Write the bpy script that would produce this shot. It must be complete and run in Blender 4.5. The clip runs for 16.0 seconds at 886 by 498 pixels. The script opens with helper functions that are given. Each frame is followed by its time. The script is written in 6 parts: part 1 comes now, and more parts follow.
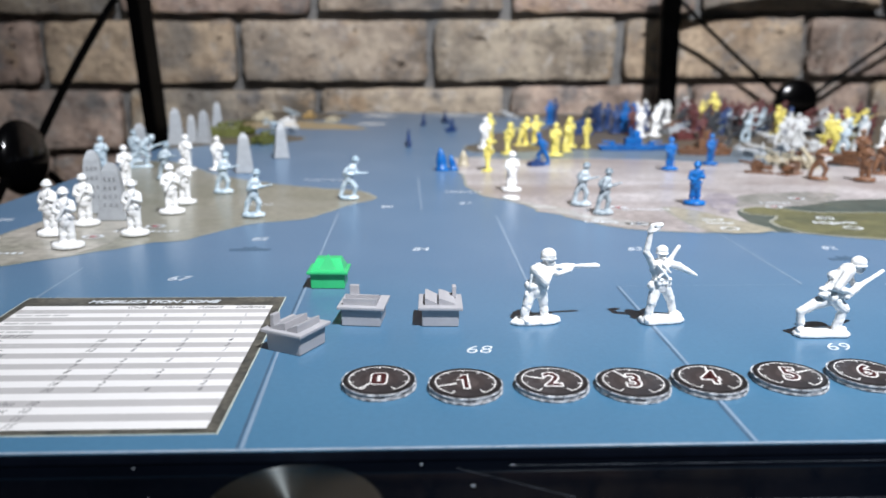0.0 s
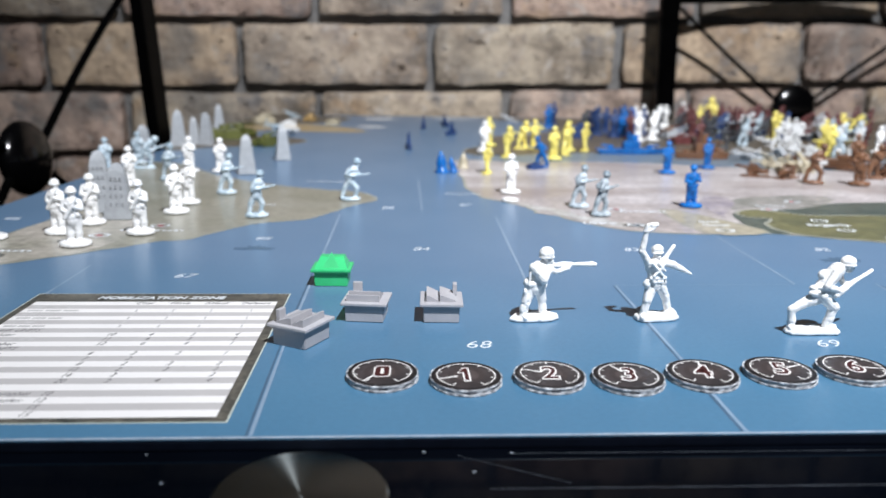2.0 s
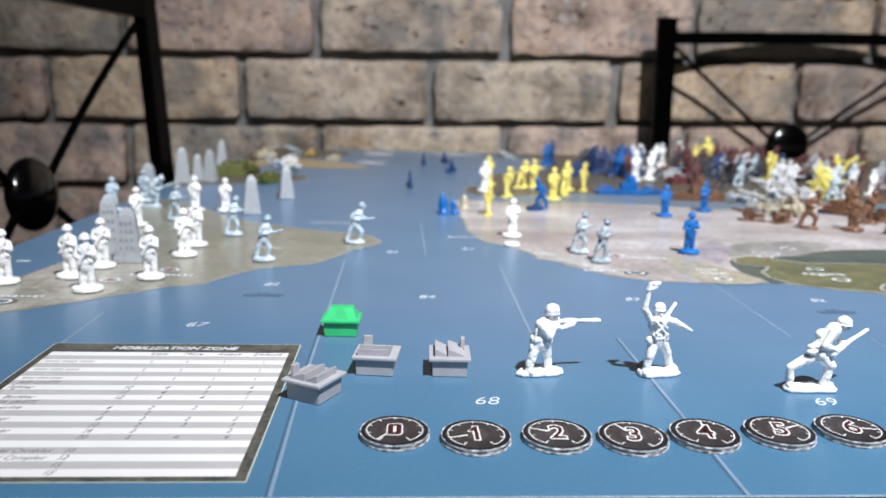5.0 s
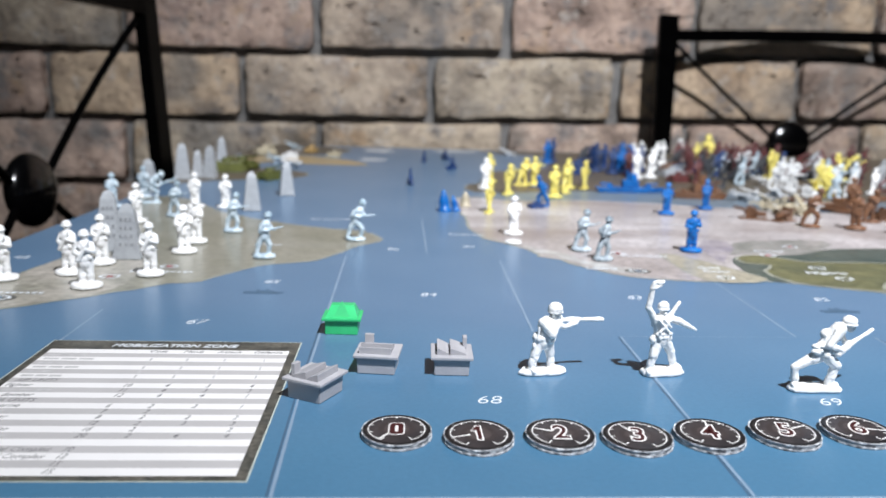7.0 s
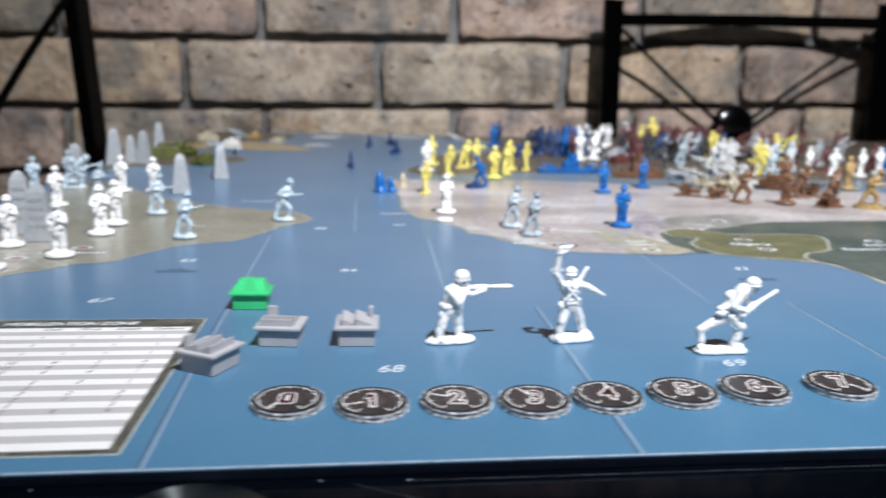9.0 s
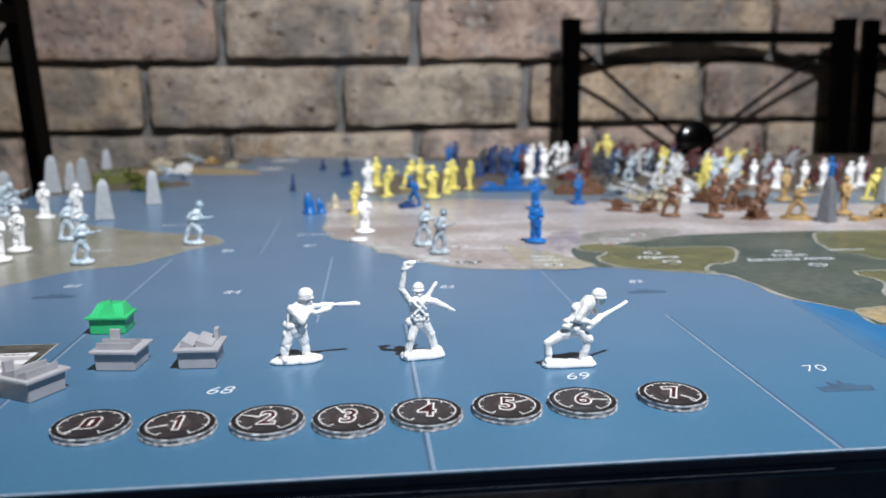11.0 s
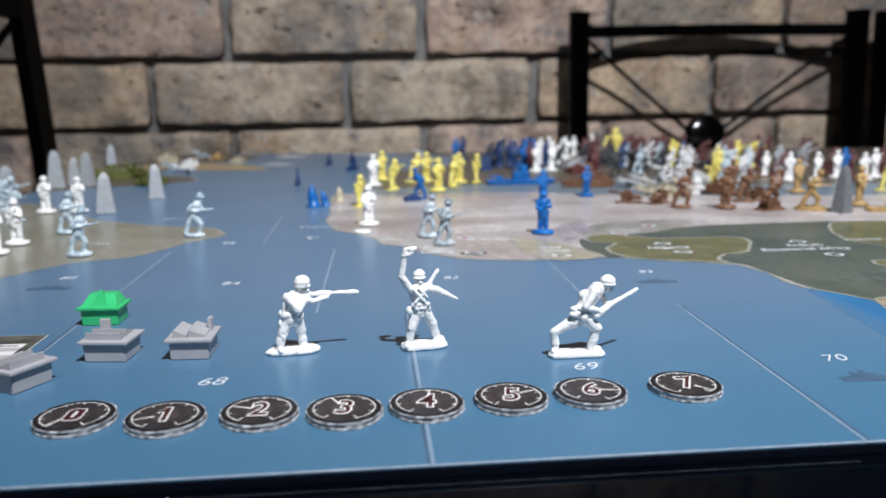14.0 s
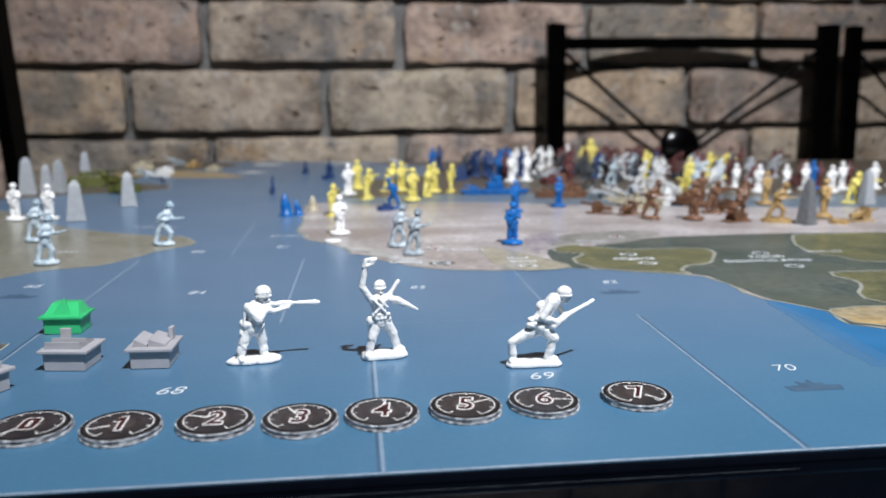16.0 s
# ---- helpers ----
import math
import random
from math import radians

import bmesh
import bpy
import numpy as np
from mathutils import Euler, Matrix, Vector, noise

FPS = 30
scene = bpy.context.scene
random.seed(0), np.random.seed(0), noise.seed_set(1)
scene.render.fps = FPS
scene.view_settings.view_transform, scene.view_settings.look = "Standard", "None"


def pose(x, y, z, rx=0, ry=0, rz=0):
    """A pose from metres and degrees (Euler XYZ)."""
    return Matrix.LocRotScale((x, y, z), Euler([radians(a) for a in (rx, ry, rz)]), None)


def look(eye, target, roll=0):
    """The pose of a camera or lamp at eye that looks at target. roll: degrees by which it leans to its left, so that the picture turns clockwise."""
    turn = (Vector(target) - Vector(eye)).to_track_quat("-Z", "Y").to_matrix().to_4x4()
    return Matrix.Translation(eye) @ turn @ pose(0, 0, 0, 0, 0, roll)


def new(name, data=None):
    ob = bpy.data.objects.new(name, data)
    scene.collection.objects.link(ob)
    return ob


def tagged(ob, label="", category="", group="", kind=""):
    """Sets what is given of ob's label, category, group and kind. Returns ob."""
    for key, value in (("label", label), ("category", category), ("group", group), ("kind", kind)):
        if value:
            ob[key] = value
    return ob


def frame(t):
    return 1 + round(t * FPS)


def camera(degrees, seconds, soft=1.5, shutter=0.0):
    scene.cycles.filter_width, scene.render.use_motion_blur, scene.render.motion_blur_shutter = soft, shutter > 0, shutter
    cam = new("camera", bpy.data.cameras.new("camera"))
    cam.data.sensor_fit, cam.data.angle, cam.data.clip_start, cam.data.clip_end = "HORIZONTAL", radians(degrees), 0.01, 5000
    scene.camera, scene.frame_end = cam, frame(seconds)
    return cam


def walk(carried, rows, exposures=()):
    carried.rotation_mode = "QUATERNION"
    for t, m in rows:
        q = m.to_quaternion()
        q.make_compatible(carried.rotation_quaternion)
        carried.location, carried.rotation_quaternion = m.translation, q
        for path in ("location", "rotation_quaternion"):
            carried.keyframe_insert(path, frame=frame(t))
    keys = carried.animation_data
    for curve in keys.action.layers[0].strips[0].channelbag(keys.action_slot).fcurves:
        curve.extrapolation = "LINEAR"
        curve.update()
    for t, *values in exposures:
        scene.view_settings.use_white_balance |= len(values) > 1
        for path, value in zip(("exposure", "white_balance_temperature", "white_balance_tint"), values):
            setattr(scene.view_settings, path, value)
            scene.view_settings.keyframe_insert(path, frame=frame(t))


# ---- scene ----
cam = camera(60.6, 16.0, soft=1.6, shutter=0.5)
cam.data.dof.use_dof = True
cam.data.dof.focus_distance = 0.17
cam.data.dof.aperture_fstop = 20.0
PATH = [
    (0, (-0.01167, -0.10382, 0.05670), (0.03876, 0.86573, -0.18295), 0.64),
    (0.5, (-0.01222, -0.10762, 0.05714), (0.04042, 0.86203, -0.18164), 0.91),
    (1, (-0.01281, -0.11075, 0.05777), (0.04503, 0.86029, -0.17402), 1.20),
    (1.5, (-0.01177, -0.11154, 0.05753), (0.04934, 0.85964, -0.17283), 1.20),
    (2, (-0.01249, -0.10847, 0.05654), (0.03978, 0.86218, -0.17821), 0.92),
    (2.5, (-0.01314, -0.10840, 0.05572), (0.04185, 0.86203, -0.17928), 1.16),
    (3, (-0.00907, -0.10943, 0.05559), (0.06662, 0.85880, -0.18274), 1.57),
    (3.5, (-0.01022, -0.11160, 0.05799), (0.05288, 0.86167, -0.16283), 1.35),
    (4, (-0.01323, -0.11095, 0.05995), (0.04533, 0.86530, -0.14865), 1.32),
    (4.2, (-0.01478, -0.11133, 0.06184), (0.03921, 0.86675, -0.13928), 1.32),
    (6.3, (-0.01641, -0.11229, 0.06466), (0.05025, 0.86585, -0.13230), 1.95),
    (6.5, (-0.01608, -0.11133, 0.06348), (0.04765, 0.86522, -0.14214), 1.86),
    (7, (-0.01659, -0.11058, 0.06380), (0.04218, 0.86709, -0.13797), 1.72),
    (7.5, (-0.01672, -0.10893, 0.06383), (0.03587, 0.86913, -0.13772), 1.57),
    (8, (-0.01755, -0.10936, 0.06450), (0.03415, 0.86980, -0.13191), 1.64),
    (8.5, (-0.01655, -0.10962, 0.06330), (0.04168, 0.86784, -0.13966), 1.56),
    (9, (-0.00327, -0.10888, 0.05818), (0.10667, 0.86211, -0.15419), 1.38),
    (9.5, (0.01482, -0.11899, 0.06062), (0.16181, 0.85096, -0.13328), 1.52),
    (9.7, (0.01772, -0.12012, 0.06107), (0.15716, 0.85071, -0.13402), 1.32),
    (11.8, (0.03341, -0.10635, 0.05501), (0.15167, 0.87150, -0.11770), 0.14),
    (12, (0.03290, -0.10654, 0.05535), (0.15107, 0.87159, -0.11578), 0.26),
    (12.5, (0.03080, -0.10638, 0.05529), (0.14899, 0.87132, -0.11830), 0.16),
    (13, (0.02985, -0.10760, 0.05485), (0.14423, 0.86968, -0.12362), 0.30),
    (13.5, (0.03170, -0.10589, 0.05420), (0.13982, 0.87094, -0.13050), -0.09),
    (14, (0.03275, -0.10483, 0.05297), (0.14075, 0.87179, -0.13294), -0.15),
    (14.5, (0.03647, -0.10543, 0.05489), (0.15494, 0.87144, -0.12314), -0.60),
    (15, (0.03621, -0.10684, 0.05577), (0.15866, 0.87132, -0.11215), -0.18),
    (15.5, (0.03490, -0.10815, 0.05444), (0.15988, 0.86813, -0.12235), 0.18),
    (16, (0.03701, -0.10779, 0.05403), (0.17017, 0.86774, -0.12096), 0.39),
]
walk(cam, [(t, look(eye, target, roll)) for t, eye, target, roll in PATH],
     exposures=[(0, -0.08), (8.5, -0.08), (9.0, -0.14), (9.5, -0.35), (9.7, -0.36), (11.8, -0.42), (16, -0.43)])

# ---- world, lamps, exposure ----
world = bpy.data.worlds.new("room_air")
scene.world = world
world.use_nodes = True
world.node_tree.nodes["Background"].inputs[0].default_value = (0.75, 0.85, 1.0, 1)
world.node_tree.nodes["Background"].inputs[1].default_value = 0.004


def lamp(name, kind, place, target, watts, colour, size, cone=None):
    data = bpy.data.lights.new(name, kind)
    data.energy, data.color = watts, colour
    if kind == "SPOT":
        data.shadow_soft_size, data.spot_size, data.spot_blend = size, radians(cone), 1.0
    else:
        data.shape, data.size = "DISK", size
    ob = new(name, data)
    ob.matrix_world = look(place, target)
    return ob


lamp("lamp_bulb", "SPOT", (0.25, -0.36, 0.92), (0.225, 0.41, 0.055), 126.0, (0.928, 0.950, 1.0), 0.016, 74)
# unseen fill added behind the camera to lift the shaded sides
lamp("front_fill", "AREA", (-0.20, -0.95, 1.50), (0.05, 0.25, 0.0), 2.7, (0.74, 0.89, 1.0), 0.40)


# ---- materials ----
def material(name, colour, rough=0.5, metal=0.0, mottle=0.0, scale=200.0, second=None, grain=0.0, grain_scale=2000.0,
             bump=0.0, bump_scale=800.0, per_object=0.0, coat=0.0, sss=0.0, spec=0.5):
    """A principled surface with blotches, fine grain and a little relief."""
    m = bpy.data.materials.new(name)
    m.use_nodes = True
    nt = m.node_tree
    b = nt.nodes["Principled BSDF"]
    b.inputs["Roughness"].default_value, b.inputs["Metallic"].default_value = rough, metal
    b.inputs["Coat Weight"].default_value = coat
    b.inputs["Specular IOR Level"].default_value = spec
    b.inputs["Base Color"].default_value = (*colour, 1)
    if sss:
        b.inputs["Subsurface Weight"].default_value = sss
        b.inputs["Subsurface Radius"].default_value = (1, 1, 1)
        b.inputs["Subsurface Scale"].default_value = 0.0008
    coord = nt.nodes.new("ShaderNodeTexCoord")
    out = None
    if mottle or second:
        n = nt.nodes.new("ShaderNodeTexNoise")
        n.inputs["Scale"].default_value, n.inputs["Detail"].default_value = scale, 5
        nt.links.new(coord.outputs["Object"], n.inputs["Vector"])
        ramp = nt.nodes.new("ShaderNodeValToRGB")
        ramp.color_ramp.elements[0].position, ramp.color_ramp.elements[1].position = 0.35, 0.65
        other = second or tuple(c * (1 - mottle) for c in colour)
        ramp.color_ramp.elements[0].color, ramp.color_ramp.elements[1].color = (*other, 1), (*colour, 1)
        nt.links.new(n.outputs["Fac"], ramp.inputs["Fac"])
        out = ramp.outputs["Color"]
    if grain:
        n = nt.nodes.new("ShaderNodeTexNoise")
        n.inputs["Scale"].default_value, n.inputs["Detail"].default_value = grain_scale, 3
        nt.links.new(coord.outputs["Object"], n.inputs["Vector"])
        mr = nt.nodes.new("ShaderNodeMapRange")
        mr.inputs["From Min"].default_value, mr.inputs["From Max"].default_value = 0.3, 0.7
        mr.inputs["To Min"].default_value, mr.inputs["To Max"].default_value = 1 - grain, 1 + grain
        nt.links.new(n.outputs["Fac"], mr.inputs["Value"])
        mix = nt.nodes.new("ShaderNodeVectorMath")
        mix.operation = "SCALE"
        if out:
            nt.links.new(out, mix.inputs[0])
        else:
            mix.inputs[0].default_value = colour
        nt.links.new(mr.outputs["Result"], mix.inputs["Scale"])
        out = mix.outputs["Vector"]
    if per_object:
        info = nt.nodes.new("ShaderNodeObjectInfo")
        mr = nt.nodes.new("ShaderNodeMapRange")
        mr.inputs["To Min"].default_value, mr.inputs["To Max"].default_value = 1 - per_object, 1 + per_object
        nt.links.new(info.outputs["Random"], mr.inputs["Value"])
        mix = nt.nodes.new("ShaderNodeVectorMath")
        mix.operation = "SCALE"
        if out:
            nt.links.new(out, mix.inputs[0])
        else:
            mix.inputs[0].default_value = colour
        nt.links.new(mr.outputs["Result"], mix.inputs["Scale"])
        out = mix.outputs["Vector"]
    if out:
        nt.links.new(out, b.inputs["Base Color"])
    if bump:
        n = nt.nodes.new("ShaderNodeTexNoise")
        n.inputs["Scale"].default_value, n.inputs["Detail"].default_value = bump_scale, 6
        nt.links.new(coord.outputs["Object"], n.inputs["Vector"])
        bn = nt.nodes.new("ShaderNodeBump")
        bn.inputs["Strength"].default_value, bn.inputs["Distance"].default_value = 1.0, bump
        nt.links.new(n.outputs["Fac"], bn.inputs["Height"])
        nt.links.new(bn.outputs["Normal"], b.inputs["Normal"])
    return m


def brick_material():
    """Old reclaimed brick: tan to pinkish clay, ochre and grey blotches, dark pits, rough relief."""
    m = bpy.data.materials.new("old_brick")
    m.use_nodes = True
    nt = m.node_tree
    b = nt.nodes["Principled BSDF"]
    b.inputs["Roughness"].default_value = 0.9
    b.inputs["Specular IOR Level"].default_value = 0.25
    coord = nt.nodes.new("ShaderNodeTexCoord")
    info = nt.nodes.new("ShaderNodeObjectInfo")
    shift = nt.nodes.new("ShaderNodeVectorMath")
    shift.operation = "MULTIPLY_ADD"
    nt.links.new(info.outputs["Random"], shift.inputs[0])
    shift.inputs[1].default_value = (37.0, 11.0, 23.0)
    nt.links.new(coord.outputs["Object"], shift.inputs[2])

    def tex(scale, detail=5, rough=0.6):
        n = nt.nodes.new("ShaderNodeTexNoise")
        n.inputs["Scale"].default_value, n.inputs["Detail"].default_value, n.inputs["Roughness"].default_value = scale, detail, rough
        nt.links.new(shift.outputs[0], n.inputs["Vector"])
        return n.outputs["Fac"]

    def ramp(fac, stops):
        r = nt.nodes.new("ShaderNodeValToRGB")
        while len(r.color_ramp.elements) < len(stops):
            r.color_ramp.elements.new(0.5)
        for e, (p, c) in zip(r.color_ramp.elements, stops):
            e.position, e.color = p, (*c, 1)
        nt.links.new(fac, r.inputs["Fac"])
        return r.outputs["Color"]

    def mix(fac, a, c, mode="MIX"):
        x = nt.nodes.new("ShaderNodeMix")
        x.data_type, x.blend_type = "RGBA", mode
        if isinstance(fac, float):
            x.inputs[0].default_value = fac
        else:
            nt.links.new(fac, x.inputs[0])
        nt.links.new(a, x.inputs[6])
        if isinstance(c, tuple):
            x.inputs[7].default_value = (*c, 1)
        else:
            nt.links.new(c, x.inputs[7])
        return x.outputs[2]

    base = ramp(tex(12, 6, 0.66), [(0.30, (0.108, 0.090, 0.078)), (0.43, (0.306, 0.252, 0.214)), (0.55, (0.490, 0.411, 0.345)), (0.68, (0.302, 0.247, 0.221))])
    tint = ramp(info.outputs["Random"], [(0.0, (0.80, 0.73, 0.70)), (0.22, (1.05, 0.92, 0.90)), (0.45, (0.92, 0.93, 0.86)), (0.7, (1.06, 0.98, 0.88)), (1.0, (1.03, 0.94, 0.79))])
    col = mix(1.0, base, tint, "MULTIPLY")
    ochre = ramp(tex(30, 4, 0.6), [(0.56, (0, 0, 0)), (0.70, (0.65, 0.65, 0.65))])
    col = mix(ochre, col, (0.37, 0.25, 0.15))
    pale = ramp(tex(46, 5, 0.65), [(0.56, (0, 0, 0)), (0.68, (0.7, 0.7, 0.7))])
    col = mix(pale, col, (0.45, 0.41, 0.37))
    grey = ramp(tex(17, 7, 0.7), [(0.53, (0, 0, 0)), (0.64, (0.85, 0.85, 0.85))])
    col = mix(grey, col, (0.165, 0.158, 0.158))
    soot = ramp(tex(7.5, 5, 0.6), [(0.53, (0, 0, 0)), (0.63, (0.7, 0.7, 0.7))])
    col = mix(soot, col, (0.150, 0.146, 0.140))
    specks = ramp(tex(120, 4, 0.65), [(0.30, (0.50, 0.47, 0.45)), (0.46, (1, 1, 1)), (0.7, (1.22, 1.2, 1.16))])
    col = mix(0.6, col, specks, "MULTIPLY")
    # pits and gouges, wider than they are high
    flat = nt.nodes.new("ShaderNodeVectorMath")
    flat.operation = "MULTIPLY"
    nt.links.new(shift.outputs[0], flat.inputs[0])
    flat.inputs[1].default_value = (0.55, 1.0, 1.0)
    hole = nt.nodes.new("ShaderNodeTexNoise")
    hole.inputs["Scale"].default_value, hole.inputs["Detail"].default_value, hole.inputs["Roughness"].default_value = 95, 5, 0.62
    nt.links.new(flat.outputs[0], hole.inputs["Vector"])
    pit = ramp(hole.outputs["Fac"], [(0.29, (1, 1, 1)), (0.37, (0, 0, 0))])
    col = mix(pit, col, (0.075, 0.052, 0.04))
    nt.links.new(col, b.inputs["Base Color"])
    bn = nt.nodes.new("ShaderNodeBump")
    bn.inputs["Strength"].default_value, bn.inputs["Distance"].default_value = 1.0, 0.0060
    add = nt.nodes.new("ShaderNodeMath")
    add.operation = "MULTIPLY_ADD"
    nt.links.new(tex(110, 4, 0.55), add.inputs[0])
    add.inputs[1].default_value = 0.45
    nt.links.new(tex(48, 4, 0.5), add.inputs[2])
    low = nt.nodes.new("ShaderNodeMath")
    low.operation = "MULTIPLY_ADD"
    nt.links.new(pit, low.inputs[0])
    low.inputs[1].default_value = -0.45
    nt.links.new(add.outputs[0], low.inputs[2])
    nt.links.new(low.outputs[0], bn.inputs["Height"])
    nt.links.new(bn.outputs["Normal"], b.inputs["Normal"])
    return m


BRICK = brick_material()
MORTAR = material("grey_mortar", (0.21, 0.204, 0.198), 0.95, mottle=0.35, scale=40, grain=0.2, grain_scale=500, bump=0.003, bump_scale=300)
PAINT = material("dark_room_paint", (0.05, 0.048, 0.046), 0.8, mottle=0.2, scale=3, bump=0.0005, bump_scale=200)
CEIL = material("ceiling_paint", (0.14, 0.14, 0.145), 0.9, mottle=0.1, scale=4)
FLOORM = material("dark_floor", (0.06, 0.045, 0.035), 0.5, mottle=0.4, scale=8, grain=0.2, grain_scale=60)
IRON = material("black_iron", (0.0010, 0.0010, 0.0011), 0.30, mottle=0.4, scale=90, bump=0.0001, bump_scale=500, spec=0.03)
BOSS = material("gloss_black_enamel", (0.0015, 0.0015, 0.0018), 0.17, mottle=0.3, scale=60, spec=0.5)
GLASS = material("black_glass", (0.0012, 0.002, 0.004), 0.05, spec=0.13, mottle=0.4, scale=30)
FLECK = material("pale_dust", (0.42, 0.46, 0.52), 0.8, mottle=0.3, scale=900)
GLINT_SCRATCH = material("glass_glint_scratch", (0.06, 0.07, 0.085), 0.4, mottle=0.7, scale=300)
STEEL = material("spun_steel", (0.39, 0.43, 0.43), 0.21, metal=1.0, mottle=0.08, scale=20)
STEEL.node_tree.nodes["Principled BSDF"].inputs["Anisotropic"].default_value = 1.0
STEEL.node_tree.nodes["Principled BSDF"].inputs["Anisotropic Rotation"].default_value = 0.25
tangent = STEEL.node_tree.nodes.new("ShaderNodeTangent")
tangent.direction_type, tangent.axis = "RADIAL", "Z"
STEEL.node_tree.links.new(tangent.outputs[0], STEEL.node_tree.nodes["Principled BSDF"].inputs["Tangent"])

SEA = material("printed_sea", (0.104, 0.188, 0.287), 0.30, spec=0.5, second=(0.090, 0.172, 0.269), scale=22, grain=0.05, grain_scale=900, bump=0.00002, bump_scale=1500)


def tint_along_y(m, near, far, y0, y1):
    """The base tint drifts from one hue at the board's front to another further in."""
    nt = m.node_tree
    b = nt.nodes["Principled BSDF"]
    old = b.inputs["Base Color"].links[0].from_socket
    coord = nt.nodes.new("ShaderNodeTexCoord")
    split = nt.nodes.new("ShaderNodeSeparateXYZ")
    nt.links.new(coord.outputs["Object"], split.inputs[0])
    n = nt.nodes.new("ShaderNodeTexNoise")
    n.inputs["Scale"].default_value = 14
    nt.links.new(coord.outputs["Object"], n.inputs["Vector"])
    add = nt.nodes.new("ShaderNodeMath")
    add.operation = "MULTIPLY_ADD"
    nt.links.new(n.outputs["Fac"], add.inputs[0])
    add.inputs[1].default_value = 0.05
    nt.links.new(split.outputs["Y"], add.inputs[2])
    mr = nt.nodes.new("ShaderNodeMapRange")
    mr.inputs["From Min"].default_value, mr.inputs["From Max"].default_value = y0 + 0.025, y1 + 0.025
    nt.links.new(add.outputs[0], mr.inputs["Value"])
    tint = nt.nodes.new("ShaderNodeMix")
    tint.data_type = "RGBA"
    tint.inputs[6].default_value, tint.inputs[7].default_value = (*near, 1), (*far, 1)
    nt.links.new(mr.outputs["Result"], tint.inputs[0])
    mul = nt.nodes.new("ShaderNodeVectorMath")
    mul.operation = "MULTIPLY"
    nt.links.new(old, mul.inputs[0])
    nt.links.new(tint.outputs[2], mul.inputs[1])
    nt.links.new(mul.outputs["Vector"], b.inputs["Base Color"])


tint_along_y(SEA, (0.67, 0.95, 1.01), (1.04, 1.0, 1.035), 0.02, 0.11)
DEEP = material("printed_bright_sea", (0.030, 0.165, 0.36), 0.30, mottle=0.15, scale=60)
DEEPEDGE = material("printed_bright_sea_fringe", (0.064, 0.171, 0.312), 0.27, mottle=0.06, scale=60)
DEEPMID = material("printed_bright_sea_blend", (0.048, 0.168, 0.335), 0.28, mottle=0.06, scale=60)
STRAIT = material("printed_grey_sea", (0.16, 0.21, 0.26), 0.35, mottle=0.2, scale=60)
SAND = material("printed_beige_land", (0.525, 0.492, 0.495), 0.30, second=(0.345, 0.315, 0.315), scale=28, grain=0.28, grain_scale=330)
OLIVE = material("printed_olive_land", (0.180, 0.178, 0.135), 0.28, second=(0.275, 0.262, 0.215), scale=26, grain=0.28, grain_scale=330)
FOREST = material("printed_grey_green_land", (0.050, 0.076, 0.070), 0.30, second=(0.098, 0.116, 0.103), scale=30, grain=0.28, grain_scale=330)
MEADOW = material("printed_yellow_green_land", (0.155, 0.152, 0.075), 0.30, second=(0.085, 0.095, 0.055), scale=50, grain=0.28, grain_scale=330)
DRYGRASS = material("printed_pale_olive_land", (0.30, 0.275, 0.195), 0.30, second=(0.36, 0.33, 0.27), scale=45, grain=0.28, grain_scale=330)
TANLAND = material("printed_tan_land", (0.40, 0.355, 0.345), 0.30, second=(0.30, 0.265, 0.255), scale=50, grain=0.28, grain_scale=330)
DUNE = material("printed_dune_land", (0.40, 0.37, 0.33), 0.30, second=(0.27, 0.26, 0.215), scale=40, grain=0.28, grain_scale=330)
HAZE = material("printed_grey_olive_blend", (0.185, 0.190, 0.175), 0.30, second=(0.31, 0.295, 0.285), scale=70, grain=0.28, grain_scale=330)
LILAC = material("printed_lilac_land", (0.250, 0.225, 0.265), 0.30, second=(0.37, 0.335, 0.35), scale=60, grain=0.28, grain_scale=330)
SURF = material("printed_pale_shore", (0.50, 0.50, 0.49), 0.32, second=(0.33, 0.315, 0.30), scale=160, grain=0.2, grain_scale=600)
EARTH = material("printed_brown_land", (0.12, 0.092, 0.065), 0.40, second=(0.085, 0.078, 0.062), scale=35, grain=0.28, grain_scale=330)
GOLD = material("printed_ochre_land", (0.42, 0.29, 0.13), 0.36, second=(0.30, 0.25, 0.16), scale=40, grain=0.28, grain_scale=330)


